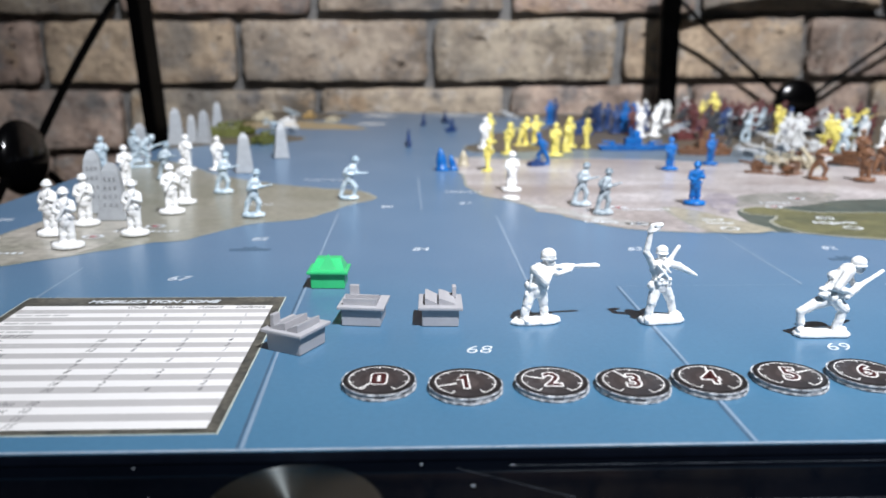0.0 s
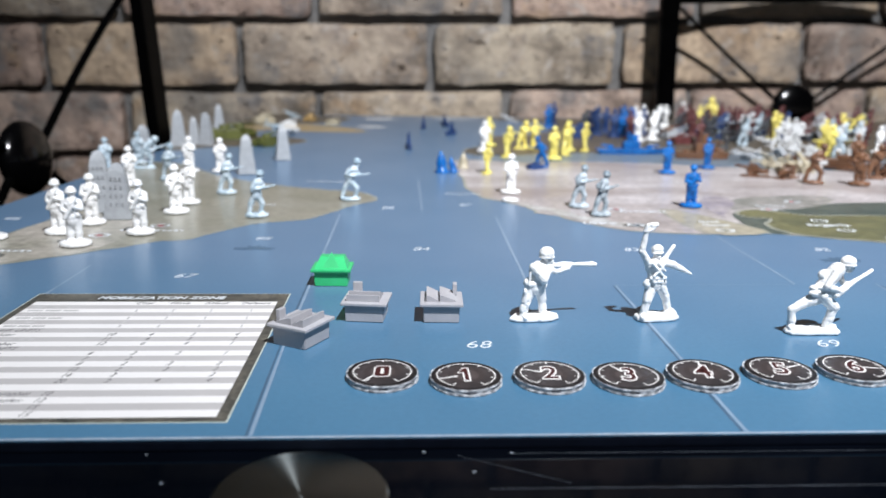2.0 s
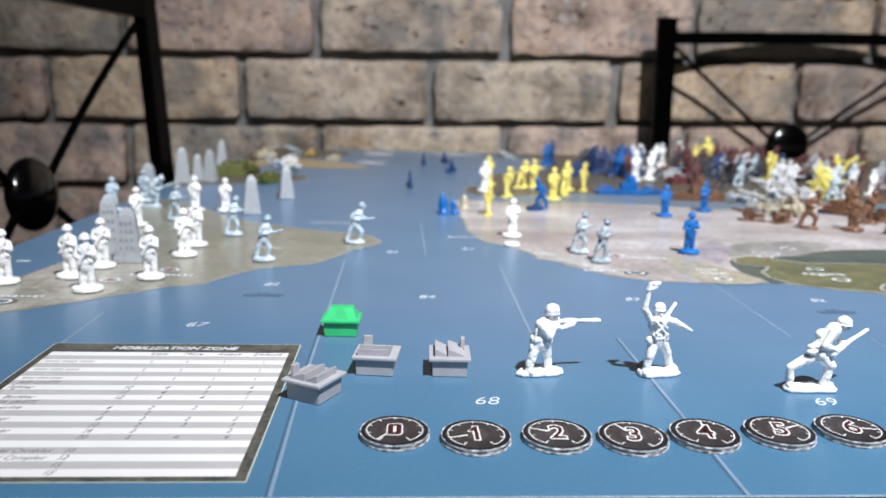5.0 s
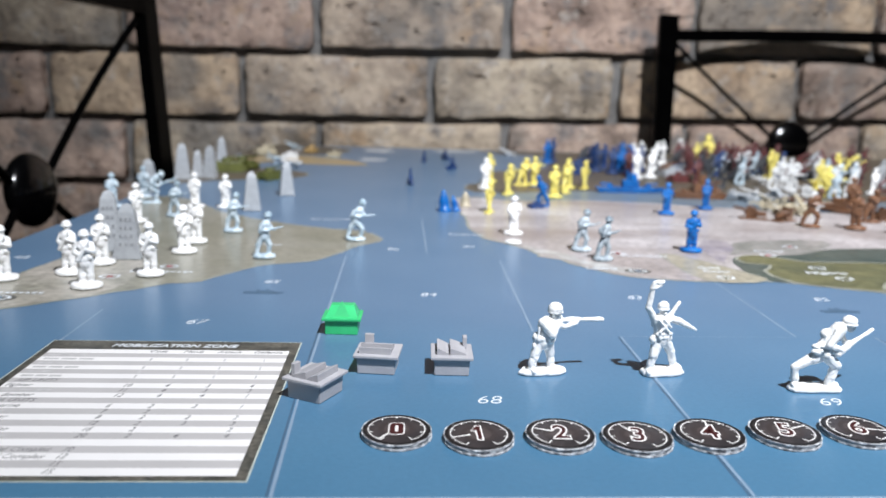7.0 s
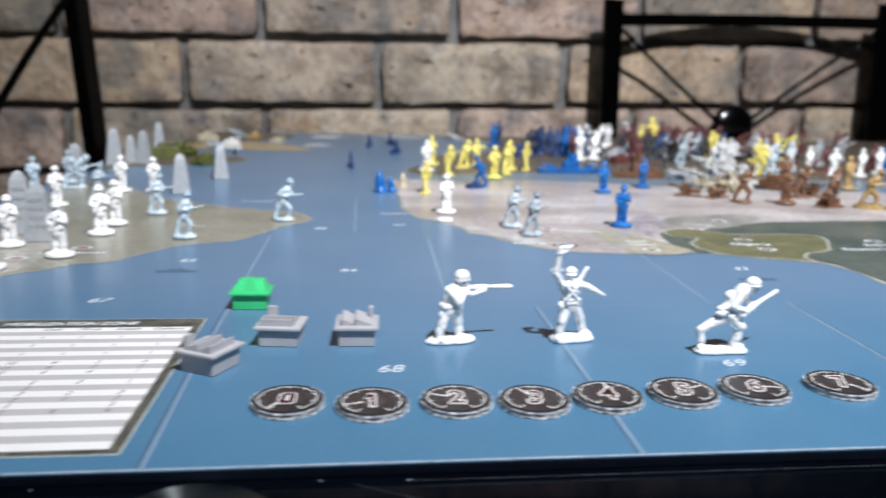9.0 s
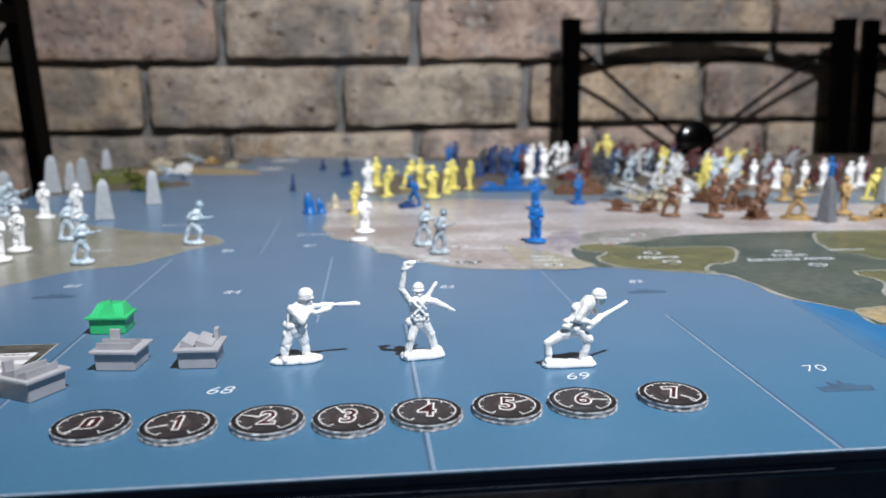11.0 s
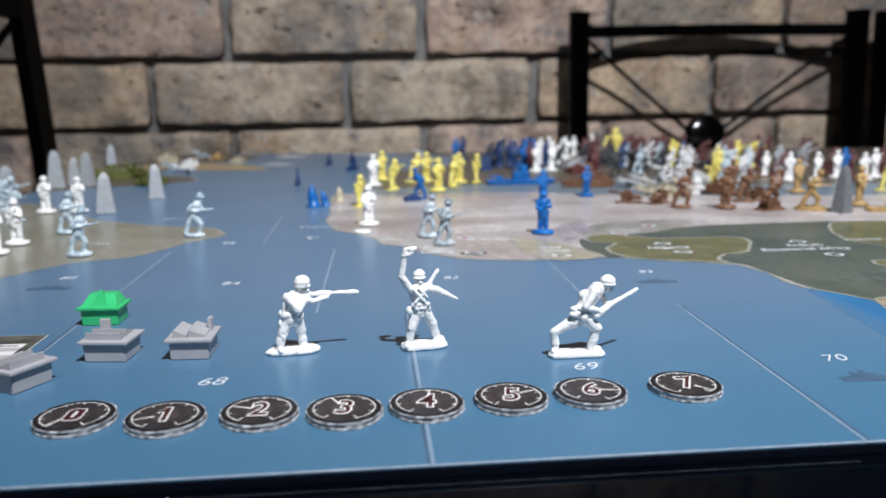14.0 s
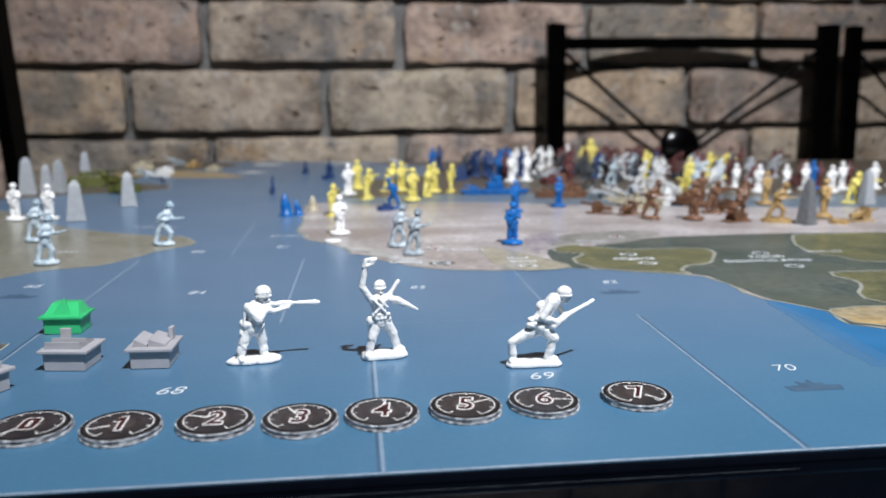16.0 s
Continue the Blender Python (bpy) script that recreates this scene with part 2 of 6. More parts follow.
def print_bands(m, colour, amount):
    """Long uneven streaks of a second ink along the print."""
    nt = m.node_tree
    b = nt.nodes["Principled BSDF"]
    old = b.inputs["Base Color"].links[0].from_socket
    coord = nt.nodes.new("ShaderNodeTexCoord")
    long = nt.nodes.new("ShaderNodeVectorMath")
    long.operation = "MULTIPLY"
    long.inputs[1].default_value = (9.0, 34.0, 1.0)
    nt.links.new(coord.outputs["Object"], long.inputs[0])
    n = nt.nodes.new("ShaderNodeTexNoise")
    n.inputs["Scale"].default_value, n.inputs["Detail"].default_value, n.inputs["Distortion"].default_value = 1.0, 6, 0.6
    nt.links.new(long.outputs["Vector"], n.inputs["Vector"])
    mr = nt.nodes.new("ShaderNodeMapRange")
    mr.inputs["From Min"].default_value, mr.inputs["From Max"].default_value, mr.inputs["To Max"].default_value = 0.46, 0.66, amount
    nt.links.new(n.outputs["Fac"], mr.inputs["Value"])
    mix = nt.nodes.new("ShaderNodeMix")
    mix.data_type = "RGBA"
    mix.inputs[7].default_value = (*colour, 1)
    nt.links.new(mr.outputs["Result"], mix.inputs[0])
    nt.links.new(old, mix.inputs[6])
    nt.links.new(mix.outputs[2], b.inputs["Base Color"])


print_bands(SAND, (0.25, 0.205, 0.19), 0.75)
print_bands(OLIVE, (0.27, 0.262, 0.225), 0.6)
print_bands(FOREST, (0.088, 0.102, 0.078), 0.55)
COAST = material("printed_coast_glow", (0.33, 0.335, 0.285), 0.36, mottle=0.2, scale=120)
LINE = material("printed_pale_line", (0.225, 0.31, 0.415), 0.36, mottle=0.12, scale=200)
LETTER = material("printed_white_letter", (0.72, 0.76, 0.80), 0.36, mottle=0.1, scale=400)
SHADE = material("printed_dark_ship", (0.066, 0.128, 0.205), 0.36, mottle=0.2, scale=300)
BLACKBAR = material("printed_charcoal", (0.048, 0.05, 0.046), 0.36, second=(0.115, 0.108, 0.09), scale=220, grain=0.45, grain_scale=900)
GOLDLINE = material("printed_gilt_line", (0.52, 0.56, 0.50), 0.4, mottle=0.1, scale=300)
PAPER = material("printed_white_row", (0.80, 0.785, 0.78), 0.38, mottle=0.03, scale=100)
GREYROW = material("printed_grey_row", (0.475, 0.46, 0.46), 0.38, mottle=0.05, scale=100)
INK = material("printed_ink", (0.27, 0.265, 0.27), 0.4, mottle=0.2, scale=500)
FAINT = material("printed_faint_ink", (0.55, 0.54, 0.54), 0.4, mottle=0.2, scale=500)
PINK = material("printed_red_mark", (0.45, 0.07, 0.08), 0.4, mottle=0.2, scale=400)
BOARDEDGE = material("board_edge_card", (0.003, 0.005, 0.011), 0.6, spec=0.08, mottle=0.3, scale=300)
RIM = material("board_edge_highlight", (0.40, 0.47, 0.55), 0.35, mottle=0.25, scale=300)

WHITE = material("white_plastic", (0.87, 0.87, 0.86), 0.36, second=(0.81, 0.81, 0.805), scale=180, bump=0.0003, bump_scale=520, per_object=0.04, sss=0.1)
OFFWHITE = material("chalk_white_plastic", (0.66, 0.67, 0.67), 0.42, second=(0.56, 0.57, 0.58), scale=300, bump=0.00015, bump_scale=900, per_object=0.06)
PALEBLUE = material("pale_blue_plastic", (0.60, 0.68, 0.73), 0.42, second=(0.26, 0.36, 0.43), scale=420, bump=0.00015, bump_scale=900, per_object=0.12)
SLATE = material("slate_plastic", (0.50, 0.56, 0.60), 0.45, second=(0.17, 0.22, 0.26), scale=420, bump=0.00015, bump_scale=900, per_object=0.12)
YELLOW = material("yellow_plastic", (0.82, 0.72, 0.20), 0.4, second=(0.70, 0.59, 0.14), scale=300, per_object=0.06)
BLUE = material("blue_plastic", (0.004, 0.145, 0.46), 0.36, second=(0.003, 0.080, 0.29), scale=300, per_object=0.12)
NAVY = material("navy_plastic", (0.018, 0.05, 0.16), 0.4, mottle=0.4, scale=300, per_object=0.2)
BROWN = material("brown_plastic", (0.185, 0.088, 0.045), 0.36, second=(0.105, 0.052, 0.030), scale=260, per_object=0.12)
MAROON = material("maroon_plastic", (0.13, 0.04, 0.04), 0.42, mottle=0.4, scale=260, per_object=0.15)
TAN = material("tan_plastic", (0.46, 0.31, 0.13), 0.40, second=(0.30, 0.19, 0.075), scale=260, per_object=0.12)
KHAKI = material("pale_khaki_plastic", (0.50, 0.44, 0.32), 0.45, mottle=0.3, scale=300)
ARMY = material("olive_plastic", (0.11, 0.12, 0.03), 0.45, mottle=0.4, scale=300, per_object=0.15)
CHARCOAL = material("charcoal_plastic", (0.05, 0.055, 0.065), 0.45, mottle=0.3, scale=300)
GREY = material("grey_plastic", (0.43, 0.425, 0.445), 0.40, second=(0.39, 0.385, 0.41), scale=220, bump=0.00006, bump_scale=1200, per_object=0.03)
SLIT = material("grey_tower_recess_shade", (0.29, 0.30, 0.315), 0.6, mottle=0.2, scale=400)
STONE = material("grey_tower_plastic", (0.37, 0.39, 0.41), 0.5, second=(0.31, 0.325, 0.345), scale=320, bump=0.0001, bump_scale=1500, per_object=0.08)
DARKSTONE = material("dark_grey_tower_plastic", (0.17, 0.18, 0.19), 0.5, second=(0.12, 0.125, 0.135), scale=320, bump=0.0002, bump_scale=900)
GREEN = material("bright_green_plastic", (0.050, 0.55, 0.20), 0.30, second=(0.035, 0.46, 0.16), scale=180, per_object=0.02, sss=0.15)
CARD = material("white_card_edge", (0.74, 0.76, 0.78), 0.7, second=(0.10, 0.10, 0.11), scale=650, bump=0.0002, bump_scale=1500)
CORECARD = material("token_patchy_core", (0.10, 0.10, 0.11), 0.8, second=(0.62, 0.64, 0.66), scale=520, bump=0.0002, bump_scale=1500)
FACE = material("token_dark_face", (0.024, 0.022, 0.025), 0.34, second=(0.050, 0.042, 0.044), scale=150, grain=0.2, grain_scale=1500)
RIMDARK = material("token_black_rim", (0.008, 0.008, 0.01), 0.4, mottle=0.3, scale=700)
GLOW1 = material("token_brown_print", (0.042, 0.034, 0.035), 0.36, mottle=0.2, scale=600)
GLOW2 = material("token_light_brown_print", (0.075, 0.060, 0.060), 0.36, mottle=0.25, scale=600)
RED = material("token_red_numeral", (0.055, 0.010, 0.011), 0.45, mottle=0.2, scale=900)
DIAL = material("token_pale_print", (0.86, 0.85, 0.83), 0.45, mottle=0.2, scale=900)


# ---- mesh helpers ----
def part(name, bm, mat, parent=None, label="", smooth=False, place=None):
    me = bpy.data.meshes.new(name)
    bm.to_mesh(me)
    bm.free()
    me.materials.append(mat)
    if smooth:
        me.shade_smooth()
    ob = new(name, me)
    if parent is not None:
        ob.parent = parent
    if place is not None:
        ob.matrix_local = place
    if label:
        ob["label"] = label
    return ob


def thing(name, label, category, group="", kind="", place=None):
    ob = tagged(new(name), label, category, group, kind)
    ob.empty_display_size = 0.01
    if place is not None:
        ob.matrix_basis = place
    return ob


def box(x0, x1, y0, y1, z0, z1, bevel=0.0, seg=2):
    bm = bmesh.new()
    bmesh.ops.create_cube(bm, size=1, matrix=Matrix.LocRotScale(((x0 + x1) / 2, (y0 + y1) / 2, (z0 + z1) / 2), None, (x1 - x0, y1 - y0, z1 - z0)))
    if bevel:
        bmesh.ops.bevel(bm, geom=bm.edges[:], offset=bevel, segments=seg, affect="EDGES", profile=0.6)
    return bm


def prism(points, z0, z1):
    """A solid of that outline (anticlockwise) between two heights."""
    bm = bmesh.new()
    low = [bm.verts.new((x, y, z0)) for x, y in points]
    high = [bm.verts.new((x, y, z1)) for x, y in points]
    n = len(points)
    for i in range(n):
        bm.faces.new((low[i], low[(i + 1) % n], high[(i + 1) % n], high[i]))
    bm.faces.new(high)
    bm.faces.new(low[::-1])
    return bm


def sheet(points, z):
    bm = bmesh.new()
    f = bm.faces.new([bm.verts.new((x, y, z)) for x, y in points])
    f.normal_update()
    if f.normal.z < 0:
        f.normal_flip()
    bmesh.ops.triangulate(bm, faces=[f])
    return bm


def tube(bm, a, b, ra, rb=None, sides=10):
    """A tapered rod with round ends, added to bm."""
    rb = ra if rb is None else rb
    a, b = Vector(a), Vector(b)
    d = (b - a).length
    if d > 1e-9:
        q = (b - a).to_track_quat("Z", "Y").to_matrix().to_4x4()
        bmesh.ops.create_cone(bm, cap_ends=True, segments=sides, radius1=ra, radius2=rb, depth=d, matrix=Matrix.Translation((a + b) / 2) @ q)
    bmesh.ops.create_icosphere(bm, subdivisions=2, radius=ra, matrix=Matrix.Translation(a))
    bmesh.ops.create_icosphere(bm, subdivisions=2, radius=rb, matrix=Matrix.Translation(b))


def ball(bm, c, r):
    r = (r, r, r) if isinstance(r, (int, float)) else r
    bmesh.ops.create_icosphere(bm, subdivisions=3, radius=1, matrix=Matrix.LocRotScale(c, None, r))


def fused(bm, voxel, smooth=2):
    """One closed skin over all the pieces in bm."""
    me = bpy.data.meshes.new("skin")
    bm.to_mesh(me)
    bm.free()
    ob = new("skin", me)
    r = ob.modifiers.new("r", "REMESH")
    r.mode, r.voxel_size = "VOXEL", voxel
    s = ob.modifiers.new("s", "SMOOTH")
    s.factor, s.iterations = 0.5, smooth
    done = bpy.data.meshes.new_from_object(ob.evaluated_get(bpy.context.evaluated_depsgraph_get()))
    bpy.data.objects.remove(ob)
    bpy.data.meshes.remove(me)
    done.shade_smooth()
    return done


def letters(text, size, mat, name, parent, x, y, z, turn=0.0, slant=0.0, thick=0.00004, fat=0.0, stretch=1.0, label=""):
    cu = bpy.data.curves.new(name, "FONT")
    cu.body, cu.size, cu.align_x, cu.align_y = text, size, "CENTER", "CENTER"
    cu.shear, cu.extrude, cu.offset, cu.resolution_u = slant, thick, fat, 4
    tmp = new(name, cu)
    me = bpy.data.meshes.new_from_object(tmp.evaluated_get(bpy.context.evaluated_depsgraph_get()))
    bpy.data.objects.remove(tmp)
    me.materials.clear()
    me.materials.append(mat)
    ob = new(name, me)
    if parent is not None:
        ob.parent = parent
    ob.matrix_local = Matrix.Translation((x, y, z)) @ pose(0, 0, 0, 0, 0, turn) @ Matrix.Diagonal((stretch, 1, 1, 1))
    if label:
        ob["label"] = label
    return ob


def wavy(points, step=0.006, rough=0.0022, seed=0.0):
    """A closed outline through the control points, with small bays and capes."""
    out = []
    n = len(points)
    for i in range(n):
        p0, p1, p2, p3 = (Vector((*points[(i + k) % n], 0)) for k in (-1, 0, 1, 2))
        m = max(2, int((p2 - p1).length / step))
        for j in range(m):
            u = j / m
            c = 0.5 * ((2 * p1) + (p2 - p0) * u + (2 * p0 - 5 * p1 + 4 * p2 - p3) * u * u + (3 * p1 - p0 - 3 * p2 + p3) * u ** 3)
            w = noise.noise_vector(Vector((c.x * 90 + seed, c.y * 90, seed)))
            out.append((c.x + w.x * rough, c.y + w.y * rough))
    return out


def ribbon(points, width, z, closed=True, seed=0.0):
    """A flat printed stroke along a line."""
    bm = bmesh.new()
    n = len(points)
    pairs = []
    for i in range(n):
        a = Vector(points[(i - 1) % n] if closed or i else points[i])
        b = Vector(points[(i + 1) % n] if closed or i < n - 1 else points[i])
        d = (b - a)
        d = d.normalized() if d.length > 1e-9 else Vector((1, 0))
        side = Vector((-d.y, d.x)) * width / 2 * (1 + 0.35 * noise.noise(Vector((points[i][0] * 60, points[i][1] * 60, seed))))
        p = Vector(points[i])
        pairs.append((bm.verts.new((*(p - side), z)), bm.verts.new((*(p + side), z))))
    for i in range(n if closed else n - 1):
        (a, b), (c, d) = pairs[i], pairs[(i + 1) % n]
        f = bm.faces.new((a, c, d, b))
        f.normal_update()
        if f.normal.z < 0:
            f.normal_flip()
    return bm


# ---- room ----
WALL_Y, TILT = 0.8504, 0.018


def structure(name, bm, mat, label, category):
    return tagged(part(name, bm, mat), label, category, kind="structure")


structure("floor", box(-1.7, 2.7, -2.3, 1.0, -0.80, -0.75), FLOORM, "dark brown wooden floor under the table", "floor")
structure("ceiling", box(-1.7, 2.7, -2.3, 1.0, 1.65, 1.70), CEIL, "dim grey painted ceiling", "ceiling")
structure("wall_left", box(-1.7, -1.6, -2.3, 0.86, -0.75, 1.65), PAINT, "dark plain painted side wall", "wall")
structure("wall_right", box(2.6, 2.7, -2.3, 0.86, -0.75, 1.65), PAINT, "dark plain painted side wall", "wall")
structure("wall_behind", box(-1.6, 2.6, -2.3, -2.2, -0.75, 1.65), PAINT, "dark plain painted back wall", "wall")
brick_wall = structure("wall_brick", box(-1.6, 2.6, WALL_Y + 0.0185, 1.0, -0.75, 1.65), MORTAR, "old tan brick wall with deeply raked grey mortar joints", "wall")

# ---- table ----
table = thing("glass_table", "smoked glass table top on a black iron frame", "table")
pane = part("glass_top", box(-0.173, 1.62, -0.03, 0.774, -0.0105, -0.0021, 0.0006), GLASS, table, "dark smoked glass pane")
part("front_rail", box(-0.160, 1.60, 0.004, 0.022, -0.045, -0.0106, 0.001), IRON, table)
part("back_rail", box(-0.160, 1.60, 0.745, 0.770, -0.045, -0.0106, 0.001), IRON, table)
for lx in (-0.150, 1.57):
    for ly in (0.015, 0.750):
        part("leg", box(lx - 0.014, lx + 0.014, ly - 0.008, ly + 0.014, -0.75, -0.046, 0.002), IRON, table)

# two long lines paint glints of the glass edge; the slanted one is scored
for x0, x1, y0, y1, w in ((0.004, 0.110, -0.0017, -0.0020, 0.00016), (0.0, 0.075, -0.0118, -0.0121, 0.00022), (-0.004, 0.012, -0.0022, -0.0105, 0.00014)):
    pts = [(x0 + (x1 - x0) * i / 20, y0 + (y1 - y0) * i / 20) for i in range(21)]
    part("glint_scratch", ribbon(pts, w, -0.00205, closed=False, seed=x1), GLINT_SCRATCH, table, "thin pale line on the glass, painted glint and fine scoring")

rnd = random.Random(3)
for x, y in ((-0.0517, -0.0009), (-0.0469, -0.0092), (-0.0092, -0.0010), (0.0045, -0.0015), (-0.0019, -0.0071)):
    r = rnd.uniform(0.00008, 0.00016)
    spin = rnd.uniform(0, 6)
    pts = [(x + r * rnd.uniform(0.6, 1.4) * math.cos(spin + k * math.pi / 3) * 1.5, y + r * rnd.uniform(0.6, 1.2) * math.sin(spin + k * math.pi / 3)) for k in range(6)]
    part("dust_fleck", prism(pts, -0.00209, -0.00198), FLECK, table, "pale fleck of dust")

# ---- game board ----
board = thing("game_board", "card game board printed with a blue world map", "game board")
BX0, BX1, BY1 = -0.1715, 1.605, 0.773
part("card", box(BX0, BX1, 0.0, BY1, -0.0021, -0.0003, 0.0003), BOARDEDGE, board, "dark card edge")
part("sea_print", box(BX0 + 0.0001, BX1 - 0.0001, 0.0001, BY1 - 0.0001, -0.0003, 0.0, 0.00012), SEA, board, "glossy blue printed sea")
# highlight of the front edge, painted as a thin pale strip
bm = ribbon([(BX0 + 0.0003 + i * 0.01, 0.00035) for i in range(178)], 0.0005, 0.00003, closed=False, seed=4)
part("edge_highlight", bm, RIM, board, "pale highlight painted along the front edge")


def region(name, points, mat, z, seed, rim=0.0, rim_mat=None, rough=0.0022, label=""):
    line = wavy(points, seed=seed, rough=rough)
    ob = part(name, sheet(line, z), mat, board, label)
    if rim:
        part("coastline", ribbon(line, rim, z + 0.00003, seed=seed), rim_mat or COAST, ob)
    return ob


L1, L2, L3, L4 = 0.00006, 0.00012, 0.00018, 0.00024
region("land", [(-0.166, 0.085), (-0.1289, 0.1027), (-0.1175, 0.1122), (-0.1046, 0.1219), (-0.0910, 0.1340), (-0.0828, 0.1376), (-0.0718, 0.1563), (-0.0635, 0.1660), (-0.0494, 0.1700), (-0.0363, 0.1963), (-0.0241, 0.2170), (-0.034, 0.235),
                (-0.055, 0.243), (-0.089, 0.266), (-0.110, 0.285), (-0.135, 0.325), (-0.160, 0.330), (-0.149, 0.250), (-0.139, 0.190), (-0.146, 0.141), (-0.168, 0.128)],
       OLIVE, L1, 1.0, 0.0013, COAST, label="olive printed continent")
region("land", [(-0.165, 0.087), (-0.1285, 0.1045), (-0.1170, 0.1138), (-0.1080, 0.1205), (-0.1060, 0.1480), (-0.118, 0.190), (-0.136, 0.188), (-0.1445, 0.142), (-0.166, 0.127)],
       DUNE, L2, 2.0, label="pale beige printed territory")
region("land", [(0.020, 0.357), (0.018, 0.285), (0.019, 0.251), (0.022, 0.227), (0.028, 0.2166), (0.0377, 0.198), (0.040, 0.186), (0.048, 0.1825), (0.057, 0.1664), (0.067, 0.155), (0.091, 0.149), (0.112, 0.152), (0.126, 0.1484),
                (0.140, 0.141), (0.156, 0.134), (0.161, 0.131), (0.162, 0.113), (0.164, 0.0985), (0.1725, 0.0834), (0.1703, 0.073), (0.176, 0.066), (0.230, 0.045), (0.520, 0.050), (0.600, 0.260), (0.420, 0.300), (0.280, 0.320), (0.190, 0.335), (0.117, 0.357), (0.060, 0.350)],
       SAND, L1, 3.0, 0.0013, COAST, rough=0.003, label="beige printed desert")
region("land", [(0.1165, 0.166), (0.1195, 0.1500), (0.126, 0.1492), (0.140, 0.1418), (0.156, 0.1348), (0.1618, 0.131), (0.1628, 0.113), (0.1648, 0.0985), (0.1733, 0.0834), (0.1712, 0.073), (0.177, 0.067), (0.230, 0.046), (0.519, 0.053), (0.560, 0.190), (0.400, 0.214),
                (0.270, 0.219), (0.240, 0.219), (0.197, 0.216), (0.171, 0.211), (0.151, 0.199), (0.124, 0.193)],
       FOREST, L2, 4.0, rough=0.0012, label="grey green printed territory")
region("land", [(0.1252, 0.192), (0.138, 0.197), (0.150, 0.185), (0.186, 0.183), (0.174, 0.155), (0.163, 0.150), (0.156, 0.1406), (0.1565, 0.1355), (0.140, 0.1424), (0.1262, 0.150), (0.1244, 0.167), (0.132, 0.177), (0.123, 0.1804)],
       MEADOW, L3, 5.0, 0.0013, COAST, rough=0.0012, label="yellow green printed territory")
region("land", [(0.0490, 0.1822), (0.0585, 0.1668), (0.0685, 0.1560), (0.0910, 0.1500), (0.1000, 0.1505), (0.1050, 0.1760), (0.1030, 0.1900), (0.0880, 0.1870), (0.0720, 0.1920), (0.0600, 0.1850)], TANLAND, L2 + 0.00002, 19.0, rough=0.0028, label="brownish printed coast strip")
region("land", [(0.1227, 0.1990), (0.1392, 0.2251), (0.1577, 0.2316), (0.1811, 0.2344), (0.1835, 0.2237), (0.1667, 0.2062), (0.1532, 0.1990), (0.1391, 0.2004), (0.1278, 0.1975)], HAZE, L2 + 0.00003, 20.0, rough=0.003, label="grey olive printed transition")
region("land", [(0.1160, 0.2117), (0.1250, 0.2266), (0.1350, 0.2289), (0.1321, 0.2100), (0.1216, 0.1912), (0.1150, 0.1802), (0.1140, 0.1893)], LILAC, L2 + 0.00004, 21.0, rough=0.003, label="lilac grey printed patch")
region("land", [(0.0294, 0.2155), (0.0406, 0.1974), (0.0512, 0.1812), (0.0598, 0.1677), (0.0683, 0.1592), (0.0755, 0.1584), (0.0758, 0.1648), (0.0678, 0.1700), (0.0579, 0.1815), (0.0519, 0.1915), (0.0409, 0.2062)], SURF, L2 + 0.00005, 22.0, rough=0.0045, label="pale ragged printed shore")
region("land", [(0.094, 0.195), (0.104, 0.188), (0.116, 0.163), (0.118, 0.151), (0.095, 0.1505)], DRYGRASS, L3, 6.0, 0.0008, COAST, rough=0.0012, label="pale olive printed territory")
region("land", [(0.2395, 0.206), (0.226, 0.1755), (0.230, 0.162), (0.250, 0.148), (0.400, 0.160), (0.400, 0.210), (0.264, 0.217)], MEADOW, L3, 7.0, 0.0012, COAST, rough=0.0012, label="yellow green printed territory")
region("land", [(0.2075, 0.1324), (0.207, 0.121), (0.203, 0.1106), (0.194, 0.096), (0.215, 0.085), (0.300, 0.100), (0.300, 0.135), (0.240, 0.134)], MEADOW, L3, 8.0, 0.0012, COAST, rough=0.0012, label="yellow green printed territory")
region("land", [(0.1735, 0.0832), (0.1795, 0.0858), (0.192, 0.0866), (0.230, 0.078), (0.300, 0.075), (0.300, 0.052), (0.230, 0.047), (0.178, 0.0675), (0.172, 0.074)], GOLD, L3, 18.0, 0.0008, COAST, rough=0.0008, label="ochre printed territory")
for k, (mat, z, word) in enumerate(((DEEPEDGE, 0.00002, "blue printed sea fringe"), (DEEPMID, 0.00003, "mid blue printed sea"), (DEEP, 0.00004, "bright blue printed sea"))):
    s = 0.0042 * (1 - k)
    region("sea_patch", [(0.1635 - s * 0.3, 0.0978), (0.170, 0.090), (0.1718, 0.083), (0.170, 0.073), (0.175, 0.065), (0.230, 0.043), (0.300, 0.036), (0.230, 0.026 - s), (0.165 - s, 0.038 - s), (0.1574 - s, 0.0456 - s * 0.5), (0.1597 - s, 0.0625), (0.1611 - s * 0.7, 0.0764)], mat, z, 9.0 + k, rough=0.0006, label=word)
region("sea_patch", [(0.026, 0.362), (0.060, 0.357), (0.117, 0.364), (0.190, 0.342), (0.280, 0.327), (0.420, 0.307), (0.600, 0.270), (0.600, 0.360), (0.420, 0.375), (0.300, 0.375), (0.220, 0.400), (0.120, 0.405), (0.060, 0.385)],
       STRAIT, L1, 10.0, label="grey blue printed inland sea")
region("land", [(0.034, 0.385), (0.030, 0.420), (0.050, 0.455), (0.060, 0.520), (0.110, 0.560), (0.140, 0.680), (0.190, 0.768), (1.580, 0.768), (1.580, 0.380), (0.600, 0.362), (0.420, 0.377), (0.300, 0.378), (0.220, 0.402), (0.120, 0.407), (0.060, 0.388)],
       EARTH, L2, 11.0, 0.0012, COAST, label="brown printed continent")
